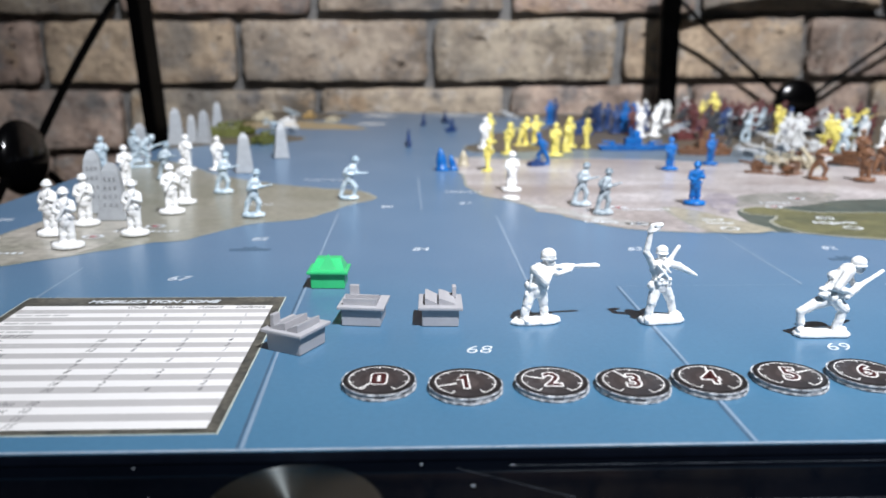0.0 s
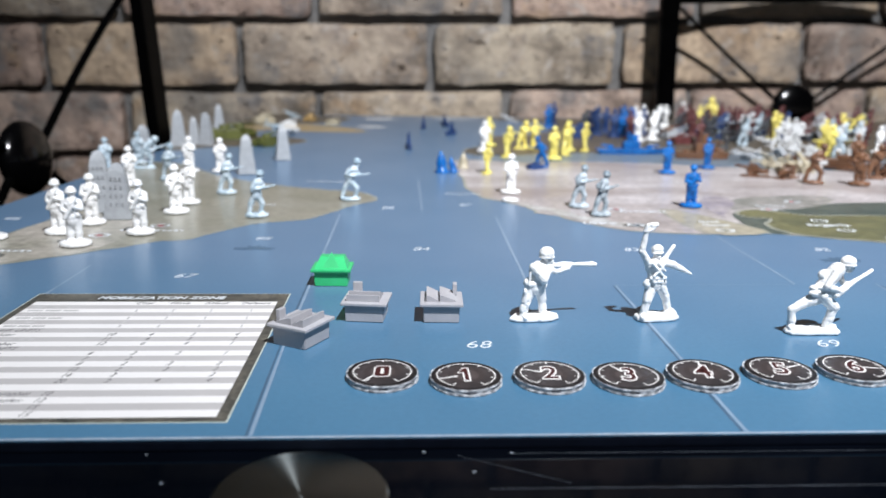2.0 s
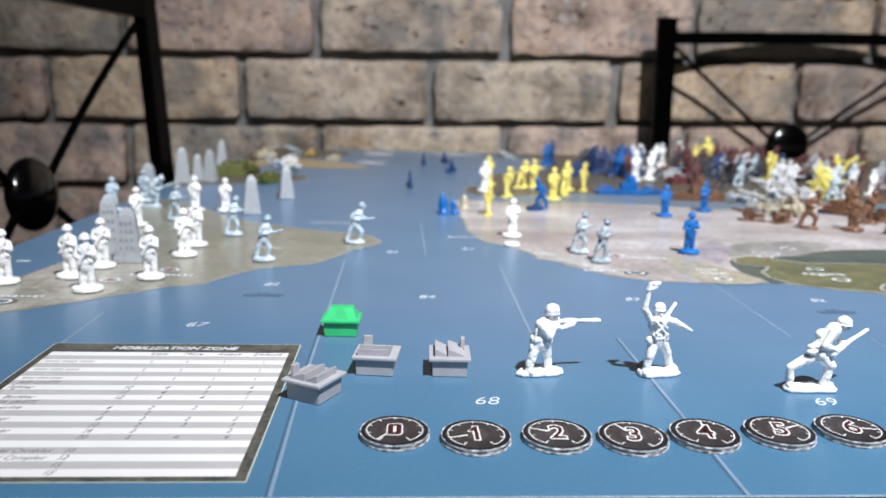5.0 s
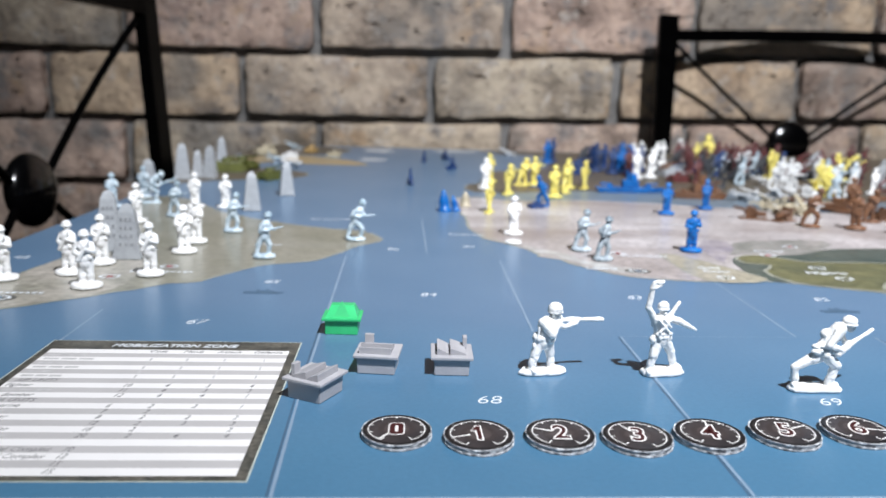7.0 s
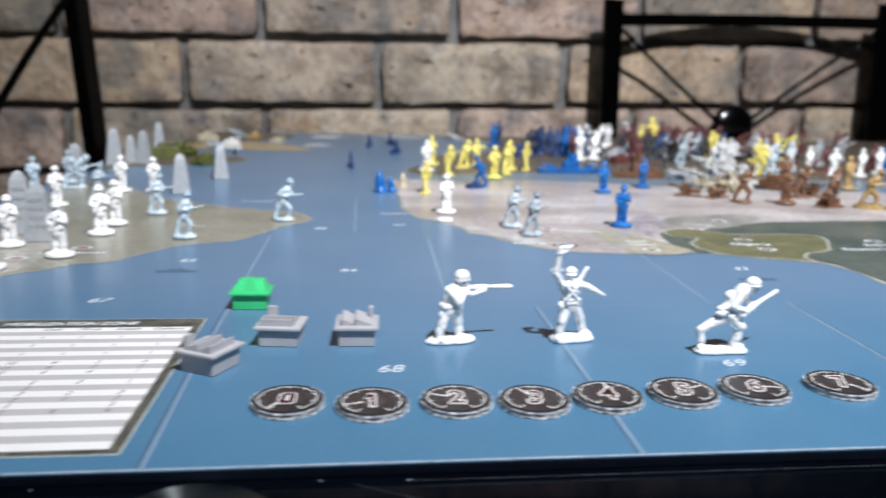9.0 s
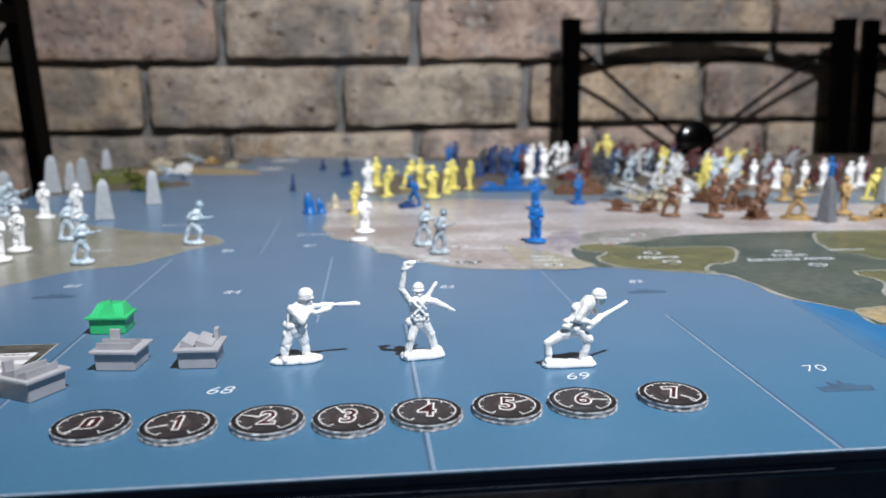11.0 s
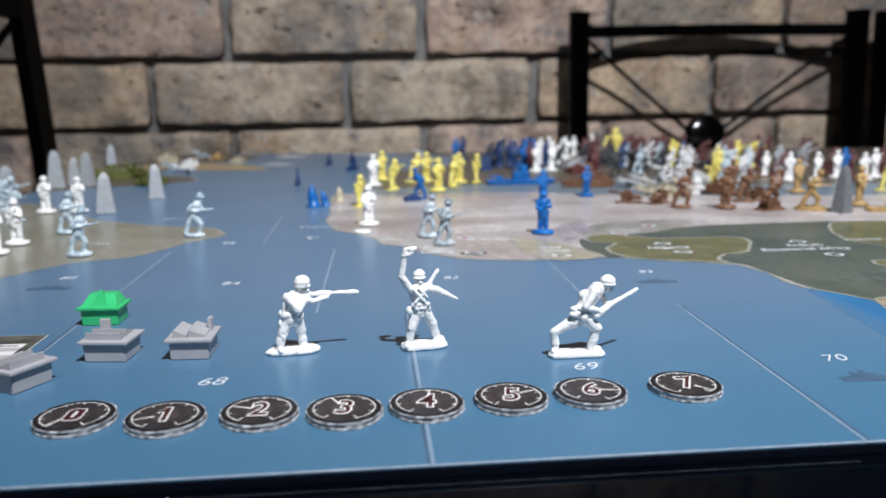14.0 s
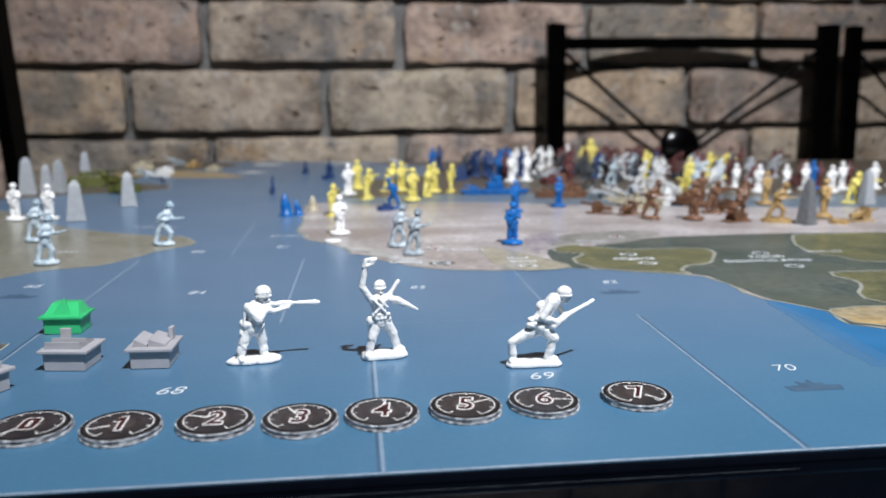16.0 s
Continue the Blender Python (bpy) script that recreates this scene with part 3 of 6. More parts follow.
region("land", [(-0.158, 0.540), (-0.125, 0.565), (-0.090, 0.551), (-0.046, 0.553), (-0.060, 0.590), (-0.095, 0.626), (-0.150, 0.640), (-0.168, 0.590)], GOLD, L1, 12.0, 0.0014, COAST, label="ochre printed land")
region("land", [(-0.168, 0.625), (-0.120, 0.640), (-0.085, 0.660), (-0.070, 0.720), (-0.110, 0.766), (-0.168, 0.768)], EARTH, L1, 13.0, 0.0012, COAST, label="brown printed land")
region("land", [(-0.168, 0.400), (-0.140, 0.420), (-0.100, 0.440), (-0.085, 0.470), (-0.110, 0.500), (-0.168, 0.500)], EARTH, L1, 14.0, 0.0012, COAST, label="brown printed land")
region("land", [(-0.058, 0.610), (-0.040, 0.600), (-0.028, 0.612), (-0.045, 0.622)], OFFWHITE, L1, 15.0, rough=0.001, label="pale printed island")
region("land", [(0.020, 0.735), (0.055, 0.728), (0.070, 0.742), (0.035, 0.752)], OFFWHITE, L1, 16.0, rough=0.001, label="pale printed island")
region("land", [(-0.055, 0.715), (-0.035, 0.705), (-0.022, 0.722), (-0.045, 0.735)], OFFWHITE, L1, 17.0, rough=0.001, label="pale printed island")


def stroke(points, width=0.0006, mat=None, z=0.00005, name="zone_line"):
    fine = []
    for (xa, ya), (xb, yb) in zip(points, points[1:]):
        m = max(1, int(math.hypot(xb - xa, yb - ya) / 0.006))
        fine += [(xa + (xb - xa) * j / m, ya + (yb - ya) * j / m) for j in range(m)]
    fine.append(points[-1])
    part(name, ribbon(fine, width, z, closed=False, seed=fine[0][0]), mat or LINE, board)


for pts in ([(-0.0362, 0.0008), (-0.0370, 0.04), (-0.0370, 0.181)], [(0.0429, 0.0008), (0.0444, 0.084)], [(0.0209, 0.088), (0.0231, 0.178)], [(0.1126, 0.0008), (0.1174, 0.086)],
            [(-0.101, 0.047), (-0.101, 0.104)], [(-0.005, 0.190), (-0.005, 0.272)]):
    stroke(pts)
stroke([(0.0945, 0.086), (0.0972, 0.150)], 0.0005)
for pts in ([(0.0442, 0.0845), (0.0945, 0.0855)], [(-0.036, 0.2195), (0.026, 0.2185)], [(-0.030, 0.305), (0.018, 0.302)]):
    stroke(pts, 0.0002)
for pts in ([(-0.0369, 0.0008), (-0.0377, 0.04), (-0.0377, 0.1)], [(0.0422, 0.0008), (0.0437, 0.084)], [(0.1133, 0.0008), (0.1180, 0.084)]):
    stroke(pts, 0.0005, SHADE, 0.00003, "zone_line_shadow")

# sea zone numbers and place names
for text, x, y, size in (("67", -0.072, 0.093, 0.0056), ("68", 0.003, 0.040, 0.0056), ("69", 0.078, 0.040, 0.0056), ("70", 0.132, 0.039, 0.0056), ("84", -0.007, 0.125, 0.0054),
                         ("85", -0.059, 0.139, 0.0052), ("83", 0.0605, 0.125, 0.0052), ("82", 0.124, 0.126, 0.0052), ("86", -0.019, 0.196, 0.0052), ("87", 0.013, 0.204, 0.0052), ("66", -0.155, 0.170, 0.0052)):
    letters(text, size, LETTER, "sea_zone_number", board, x, y, 0.00008, slant=0.25, stretch=1.0, fat=-0.00006)
for text, x, y, size in (("Nigeria", 0.1476, 0.1645, 0.0056), ("French", 0.201, 0.1630, 0.0052), ("Equatorial Africa", 0.197, 0.1555, 0.0052), ("Gold", 0.1035, 0.170, 0.0043), ("Coast", 0.104, 0.164, 0.0043), ("Liberia", 0.0605, 0.1660, 0.0046)):
    letters(text, size, LETTER, "territory_name", board, x, y, L4 + 0.00006, slant=0.15, fat=0.00005)
for x, y, w in ((0.015, 0.231, 0.017), (0.085, 0.190, 0.020), (-0.098, 0.150, 0.022), (-0.132, 0.120, 0.016), (-0.070, 0.200, 0.012), (0.145, 0.205, 0.014), (0.130, 0.270, 0.02), (0.07, 0.30, 0.018), (0.232, 0.172, 0.016), (-0.050, 0.265, 0.02)):
    count = max(5, int(w / 0.0019))
    for k in range(count):
        tall = 0.0007 if k % 3 else 0.0010
        part("name_bar", box(x - w / 2 + k * w / count, x - w / 2 + (k + 0.62) * w / count, y - tall, y + tall, L4, L4 + 0.00006), LETTER, board)


def ring(bm, r0, r1, z, a0=0.0, a1=360.0, n=40, sx=1.0, sy=1.0, cx=0.0, cy=0.0):
    v = []
    full = abs(a1 - a0) >= 360
    for i in range(n + (0 if full else 1)):
        a = radians(a0 + (a1 - a0) * i / n)
        v.append([bm.verts.new((cx + r * math.cos(a) * sx, cy + r * math.sin(a) * sy, z)) for r in (r0, r1)])
    for i in range(n):
        p, q = v[i], v[(i + 1) % len(v)]
        bm.faces.new((p[0], p[1], q[1], q[0]))


for x, y, inner in ((0.1497, 0.1555, MEADOW), (0.2014, 0.1445, FOREST), (0.149, 0.173, FOREST), (0.203, 0.1705, FOREST), (0.160, 0.216, PINK), (0.104, 0.1545, MEADOW), (0.0736, 0.1627, SHADE), (0.075, 0.195, PINK), (-0.098, 0.158, PINK), (-0.135, 0.114, SHADE), (0.140, 0.196, PINK), (-0.113, 0.142, PINK)):
    bm = bmesh.new()
    ring(bm, 0.0019, 0.0027, L4 + 0.00005, n=24, sx=1.3, cx=x, cy=y)
    part("emblem_ring", bm, LETTER, board)
    if inner is SHADE:
        bm = bmesh.new()
        ring(bm, 0.0005, 0.0036, L4 + 0.00002, n=24, sx=1.4, cx=x, cy=y)
        part("emblem_plate", bm, BLACKBAR, board)
    bm = bmesh.new()
    bmesh.ops.create_circle(bm, cap_ends=True, segments=16, radius=0.0011, matrix=Matrix.Translation((x, y, L4 + 0.00005)))
    part("emblem_core", bm, inner, board)


def ship_print(x, y, w):
    k = w / 0.0125
    bm = prism([(x + a * k, y + b) for a, b in ((-0.0062, -0.0026), (0.0052, -0.0026), (0.0064, 0.0002), (0.0030, 0.0004), (0.0028, 0.0016), (0.0012, 0.0016), (0.0010, 0.0034), (0.0002, 0.0034), (0.0, 0.0018), (-0.0016, 0.0018), (-0.0018, 0.0028), (-0.0026, 0.0028), (-0.0028, 0.0006), (-0.0066, 0.0002))], 0.00002, 0.00006)
    part("ship_silhouette", bm, SHADE, board, "dark printed ship outline")


for x, y, w in ((0.132, 0.028, 0.012), (0.123, 0.113, 0.0125), (-0.059, 0.126, 0.0125)):
    ship_print(x, y, w)

# printed price table
MX0, MX1, MY0, MY1 = -0.1025, -0.0408, 0.0055, 0.0765
price_table = part("price_table", box(MX0, MX1, MY0, MY1, 0.00001, 0.00006), GOLDLINE, board, "striped printed price table")
part("charcoal_border", box(MX0 + 0.00028, MX1 - 0.00028, MY0 + 0.00028, MY1 - 0.00028, 0.00002, 0.00009), BLACKBAR, price_table)
TX0, TX1, TY0, TY1, NROW = MX0 + 0.0022, MX1 - 0.0022, 0.0074, 0.0697, 23
RH = (TY1 - TY0) / NROW
for r in range(NROW):
    part("stripe", box(TX0, TX1, TY1 - (r + 1) * RH, TY1 - r * RH, 0.00003, 0.00012), GREYROW if r % 2 else PAPER, price_table)
letters("MOBILIZATION ZONE", 0.0030, LETTER, "table_title", price_table, (MX0 + MX1) / 2, MY1 - 0.0038, 0.00013, slant=0.2, stretch=1.02, fat=0.00006)
COLS = (-0.0744, -0.0660, -0.0573, -0.0480)
for c, text in zip(COLS, ("Cost", "Move", "Attack", "Defense")):
    letters(text, 0.0021, INK, "column_heading", price_table, c, TY1 - 0.5 * RH, 0.00016, slant=0.3)


def row_y(r):
    return TY1 - (r + 0.52) * RH


for r, text, x in ((7, "AIR UNITS", -0.0945), (11, "SEA UNITS", -0.0945), (8, "Fighter", -0.0970), (10, "Bomber", -0.0947), (12, "Submarine", -0.0957), (14, "Destroyer", -0.0955), (16, "Carrier", -0.0915), (19, "Complex", -0.0808), (20, "Complex", -0.0808), (19, "Industrial", -0.0885), (20, "Industrial", -0.0885)):
    letters(text, 0.0025, INK, "row_heading", price_table, x, row_y(r), 0.00016, slant=0.35, stretch=0.76, fat=-0.00003)
for r, row in ((8, ("10", "4", "3", "4")), (9, ("11", "4", "3", "3")), (10, ("12", "6", "4", "1")), (12, ("6", "2", "2", "1")), (13, ("7", "2")), (14, ("8", "2", "2", "2")), (15, ("12", "2", "3", "3")), (16, ("16", "2", "", "2")), (17, ("20", "2", "4", "4")),
               (19, ("10",)), (20, ("12",)), (21, ("15",)), (22, ("15",))):
    for c, text in zip(COLS, row):
        if text:
            letters(text, 0.0025, INK, "price", price_table, c, row_y(r), 0.00016, slant=0.35, stretch=0.72, fat=-0.00002)
for r in (1, 2, 3, 4, 5, 6, 9, 13, 15, 17, 21, 22):
    w = 0.006 + 0.006 * ((r * 7) % 5) / 4
    for k in range(2 if w < 0.009 else 3):
        n = 2 if w < 0.009 else 3
        part("name_bar", box(-0.0990 + w * k / n, -0.0990 + w * (k + 0.85) / n, row_y(r) - 0.0005, row_y(r) + 0.0005, 0.00012, 0.00016), FAINT, price_table)
for r in (2, 3, 4, 5, 6):
    for c in COLS:
        part("figure_bar", box(c - 0.00022, c + 0.00024, row_y(r) - 0.0008, row_y(r) + 0.0008, 0.00012, 0.00016), FAINT, price_table)

# ---- round number tokens ----
TOKEN_R = 0.00668


def frayed_disc(radius, z0, z1, seed, fray, n=48):
    """A round card layer with a torn, uneven edge."""
    r = random.Random(seed)
    bm = bmesh.new()
    low, high = [], []
    for i in range(n):
        a = 2 * math.pi * i / n
        k = radius * (1 + r.uniform(-fray, fray) + 0.007 * math.sin(3 * a + r.random() * 0.3))
        low.append(bm.verts.new((k * math.cos(a), k * math.sin(a), z0)))
        k *= 1 + r.uniform(-fray, fray) * 0.5
        high.append(bm.verts.new((k * math.cos(a), k * math.sin(a), z1 + r.uniform(-0.00006, 0.00005))))
    for i in range(n):
        bm.faces.new((low[i], low[(i + 1) % n], high[(i + 1) % n], high[i]))
    bm.faces.new(high)
    bm.faces.new(low[::-1])
    return bm


def token(digit, x, y, turn, needle):
    t = thing("number_token", "round dark card token with white dial and red %s" % digit, "token", "row of number tokens", place=pose(x, y, 0.0001, 0, 0, turn))
    part("bottom_card", frayed_disc(TOKEN_R * 1.012, 0.0, 0.00030, digit + "a", 0.012), CARD, t, "frayed white card edge")
    part("core_card", frayed_disc(TOKEN_R * 0.985, 0.00030, 0.00092, digit + "b", 0.012), CORECARD, t, "patchy dark and pale card core")
    part("top_card", frayed_disc(TOKEN_R, 0.00092, 0.00112, digit + "c", 0.010), CARD, t, "frayed white card edge")
    bm = bmesh.new()
    bmesh.ops.create_cone(bm, cap_ends=True, segments=40, radius1=TOKEN_R * 0.968, radius2=TOKEN_R * 0.958, depth=0.00010, matrix=Matrix.Translation((0, 0, 0.00122)))
    face = part("printed_face", bm, FACE, t, "dark brown printed face")
    z = 0.00129
    bm = bmesh.new()
    ring(bm, TOKEN_R * 0.87, TOKEN_R * 0.95, z, n=36)
    part("dark_rim", bm, RIMDARK, face, "black printed rim")
    for k, mat in ((0.52, GLOW1), (0.36, GLOW2)):
        bm = bmesh.new()
        bmesh.ops.create_circle(bm, cap_ends=True, segments=28, radius=TOKEN_R * k, matrix=Matrix.Translation((0, 0, z + 0.000015 * (k < 0.4))))
        part("centre_print", bm, mat, face)
    z += 0.00003
    bm = bmesh.new()
    ring(bm, TOKEN_R * 0.785, TOKEN_R * 0.815, z, -58, 238, 48)
    part("dial_ring", bm, DIAL, face)
    for a in (-58, -16, 20, 55, 90, 125, 160, 196, 238):
        bm = bmesh.new()
        c, s = math.cos(radians(a)), math.sin(radians(a))
        r0, r1, w = TOKEN_R * (0.62 if a in (-58, 238) else 0.69), TOKEN_R * 0.815, TOKEN_R * 0.020
        bm.faces.new([bm.verts.new((r * c - q * s, r * s + q * c, z + 0.00001)) for r, q in ((r0, -w), (r1, -w), (r1, w), (r0, w))])
        part("tick", bm, DIAL, face)
    bm = bmesh.new()
    c, s = math.cos(radians(needle)), math.sin(radians(needle))
    w = TOKEN_R * 0.040
    bm.faces.new([bm.verts.new((r * c - q * s, r * s + q * c, z + 0.00002)) for r, q in ((TOKEN_R * 0.26, -w), (TOKEN_R * 0.80, -w * 0.5), (TOKEN_R * 0.80, w * 0.5), (TOKEN_R * 0.26, w))])
    part("needle", bm, DIAL, face)
    if digit == "0":
        for name, mat, hx, hy, dz in (("numeral_outline", DIAL, 0.00158, 0.00262, 0.00002), ("numeral", RED, 0.00130, 0.00234, 0.00005), ("numeral_slot", DIAL, 0.00030, 0.00130, 0.00008)):
            pts = [(sx * (hx - hx * 0.55 * (1 - math.cos(a))), sy * (hy - hx * 0.55 * (1 - math.sin(a)))) for sx, sy, turns in ((1, 1, (0, 0.8, 1.5708)), (-1, 1, (1.5708, 0.8, 0)), (-1, -1, (0, 0.8, 1.5708)), (1, -1, (1.5708, 0.8, 0))) for a in turns]
            bm = bmesh.new()
            bm.faces.new([bm.verts.new((px + 0.03 * py, py, z + dz)) for px, py in pts])
            part(name, bm, mat, face)
    else:
        letters(digit, 0.0079, DIAL, "numeral_outline", face, 0, -0.0001, z + 0.00002, slant=0.03, thick=0.00002, fat=0.00046, stretch=0.80)
        letters(digit, 0.0079, RED, "numeral", face, 0, -0.0001, z + 0.00006, slant=0.03, thick=0.00002, fat=0.00006, stretch=0.80)
    if digit == "1":
        for mat, g, dz, name in ((DIAL, 0.0005, 0.00002, "numeral_flag_outline"), (RED, 0.00020, 0.00006, "numeral_flag")):
            bm = bmesh.new()
            bm.faces.new([bm.verts.new((px, py, z + dz + 0.00003)) for px, py in ((-0.0011 - g, 0.0014 - g), (-0.0008 + g * 0.5, 0.0012 - g), (0.0004, 0.0018), (0.0004, 0.0028 + g), (-0.0002, 0.0028 + g))])
            part(name, bm, mat, face)
    return t


for digit, x, y, turn, needle in (("0", -0.0163, 0.0230, 0, 232), ("1", -0.0009, 0.0211, 2, 197), ("2", 0.0147, 0.0217, -2, 160), ("3", 0.0293, 0.0208, -8, 125), ("4", 0.0438, 0.0220, -6, 85),
                                  ("5", 0.0593, 0.0232, -10, 32), ("6", 0.0744, 0.0242, -12, 0), ("7", 0.0932, 0.0253, -4, -48)):
    token(digit, x, y, turn, needle)


# ---- factory pieces ----
def factory(name, x, y, turn, mat, label, green=False):
    f = thing(name, label, "game piece", "factory pieces", place=pose(x, y, 0.00005, 0, 0, turn))
    w, d, h = (0.0043, 0.0036, 0.0039) if green else (0.0040, 0.0043, 0.0039)
    over = 0.0009
    bm = bmesh.new()
    low = [bm.verts.new((sx * w, sy * d, 0)) for sx, sy in ((-1, -1), (1, -1), (1, 1), (-1, 1))]
    high = [bm.verts.new((sx * w * 1.03, sy * d * 1.03, h)) for sx, sy in ((-1, -1), (1, -1), (1, 1), (-1, 1))]
    for i in range(4):
        bm.faces.new((low[i], low[(i + 1) % 4], high[(i + 1) % 4], high[i]))
    bm.faces.new(high)
    bm.faces.new(low[::-1])
    bmesh.ops.bevel(bm, geom=bm.edges[:], offset=0.00015, segments=2, affect="EDGES")
    part("body", bm, mat, f)
    slab = part("roof_slab", box(-w - over, w + over, -d - over, d + over, h, h + 0.0007, 0.00018), mat, f)
    if green:
        bm = bmesh.new()
        z0, z1 = h + 0.0007, h + 0.0033
        v = [bm.verts.new(c) for c in ((-w, -d, z0), (w, -d, z0), (w, d, z0), (-w, d, z0), (-w * 0.72, -d * 0.1, z1), (w * 0.72, -d * 0.1, z1), (w * 0.72, d * 0.7, z1), (-w * 0.72, d * 0.7, z1))]
        for q in ((0, 1, 5, 4), (1, 2, 6, 5), (2, 3, 7, 6), (3, 0, 4, 7), (4, 5, 6, 7), (3, 2, 1, 0)):
            bm.faces.new([v[k] for k in q])
        part("roof", bm, mat, slab)
        bm = bmesh.new()
        v = [bm.verts.new(c) for c in ((-w * 0.55, -d * 0.95, z0), (w * 0.55, -d * 0.95, z0), (0, -d * 0.30, z1 + 0.0014), (0, d * 0.5, z1 - 0.0004))]
        for q in ((0, 1, 2), (1, 3, 2), (3, 0, 2), (0, 3, 1)):
            bm.faces.new([v[k] for k in q])
        part("gable", bm, mat, slab)
    else:
        z0 = h + 0.0007
        top = 0.0015
        for x0, tw in ((-w * 0.86, w * 0.74), (-w * 0.10, w * 0.98)):
            bm = bmesh.new()
            a = [bm.verts.new((x0 + dx, -d * 0.78, z0 + dz)) for dx, dz in ((0, 0), (tw * 0.93, 0), (tw * 0.91, 0.0004), (tw * 0.12, top), (0.0, top))]
            b = [bm.verts.new((x0 + dx, d * 0.95, z0 + dz)) for dx, dz in ((0, 0), (tw * 0.93, 0), (tw * 0.91, 0.0004), (tw * 0.12, top), (0.0, top))]
            for i in range(5):
                bm.faces.new((a[i], a[(i + 1) % 5], b[(i + 1) % 5], b[i]))
            bm.faces.new(a[::-1])
            bm.faces.new(b)
            bmesh.ops.recalc_face_normals(bm, faces=bm.faces[:])
            part("sawtooth_roof", bm, mat, slab)
        part("chimney", box(w * 0.66, w * 0.90, d * 0.36, d * 0.86, z0, z0 + 0.0028, 0.00018), mat, slab)
    return f


factory("factory_piece", -0.0037, 0.0584, -2, GREY, "grey plastic factory piece with a sawtooth roof and a chimney")
factory("factory_piece", -0.0208, 0.0586, 83, GREY, "grey plastic factory piece turned sideways, ridges facing front")
factory("factory_piece", -0.0337, 0.0430, 151, GREY, "grey plastic factory piece turned askew beside the price table")
factory("factory_piece", -0.0312, 0.0868, -2, GREEN, "bright green plastic factory piece with a pitched roof", True)


# ---- toy soldiers: one moulded skin each; millimetres, facing +x ----
def figure_mesh(limbs, balls, base, voxel=0.19, outline=None):
    bm = bmesh.new()
    for a, b, ra, rb in limbs:
        tube(bm, a, b, ra, rb)
    for c, r in balls:
        ball(bm, c, r)
    if outline:
        rim = [[bm.verts.new((x * k, y * k, z)) for x, y in outline] for k, z in ((0.97, 0.0), (1.0, base[3] * 0.25), (0.985, base[3] * 0.62), (0.90, base[3]))]
        m = len(outline)
        for a, b in zip(rim, rim[1:]):
            for i in range(m):
                bm.faces.new((a[i], a[(i + 1) % m], b[(i + 1) % m], b[i]))
        bm.faces.new(rim[-1])
        bm.faces.new(rim[0][::-1])
    else:
        bx0, bx1, by, bz = base
        ball(bm, ((bx0 + bx1) / 2, 0, bz * 0.45), ((bx1 - bx0) / 2, by, bz * 0.75))
        bmesh.ops.create_cone(bm, cap_ends=True, segments=32, radius1=1, radius2=0.93, depth=1, matrix=Matrix.LocRotScale(((bx0 + bx1) / 2, 0, bz * 0.5), None, ((bx1 - bx0) / 2, by, bz)))
    me = fused(bm, voxel)
    n = len(me.vertices)
    co, no = np.empty(n * 3), np.empty(n * 3)
    me.vertices.foreach_get("co", co)
    me.vertices.foreach_get("normal", no)
    co, no = co.reshape(-1, 3), no.reshape(-1, 3)
    k = np.array([0.09 * noise.noise(Vector(c) * 0.95) + 0.06 * noise.noise(Vector((c[0] * 1.5, c[1] * 1.5, c[2] * 2.7))) for c in co])
    k[co[:, 2] < base[3] * 1.2] *= 0.3
    co = co + no * k[:, None]
    me.vertices.foreach_set("co", co.ravel())
    low = float(co[:, 2].min())
    me.transform(Matrix.Scale(0.001, 4) @ Matrix.Translation((0, 0, -low)))
    return me


def helmet(c, r):
    x, y, z = c
    return [((x, y, z + 0.2 * r), (r * 1.02, r * 0.98, r * 0.95)), ((x, y, z - 0.12 * r), (r * 1.22, r * 1.15, r * 0.28)), ((x + 0.1 * r, y, z - 0.75 * r), (r * 0.72, r * 0.68, r * 0.9))]


def pit_ring(c, r, tilt=0.0):
    """A small raised ring, added in place of the dark pit in a helmet's front."""
    x, y, z = c
    pts = [(x + r * math.cos(2 * math.pi * k / 8), y + tilt * math.sin(2 * math.pi * k / 8), z + r * 0.7 * math.sin(2 * math.pi * k / 8)) for k in range(8)]
    return [(pts[k], pts[(k + 1) % 8], 0.17, 0.17) for k in range(8)]


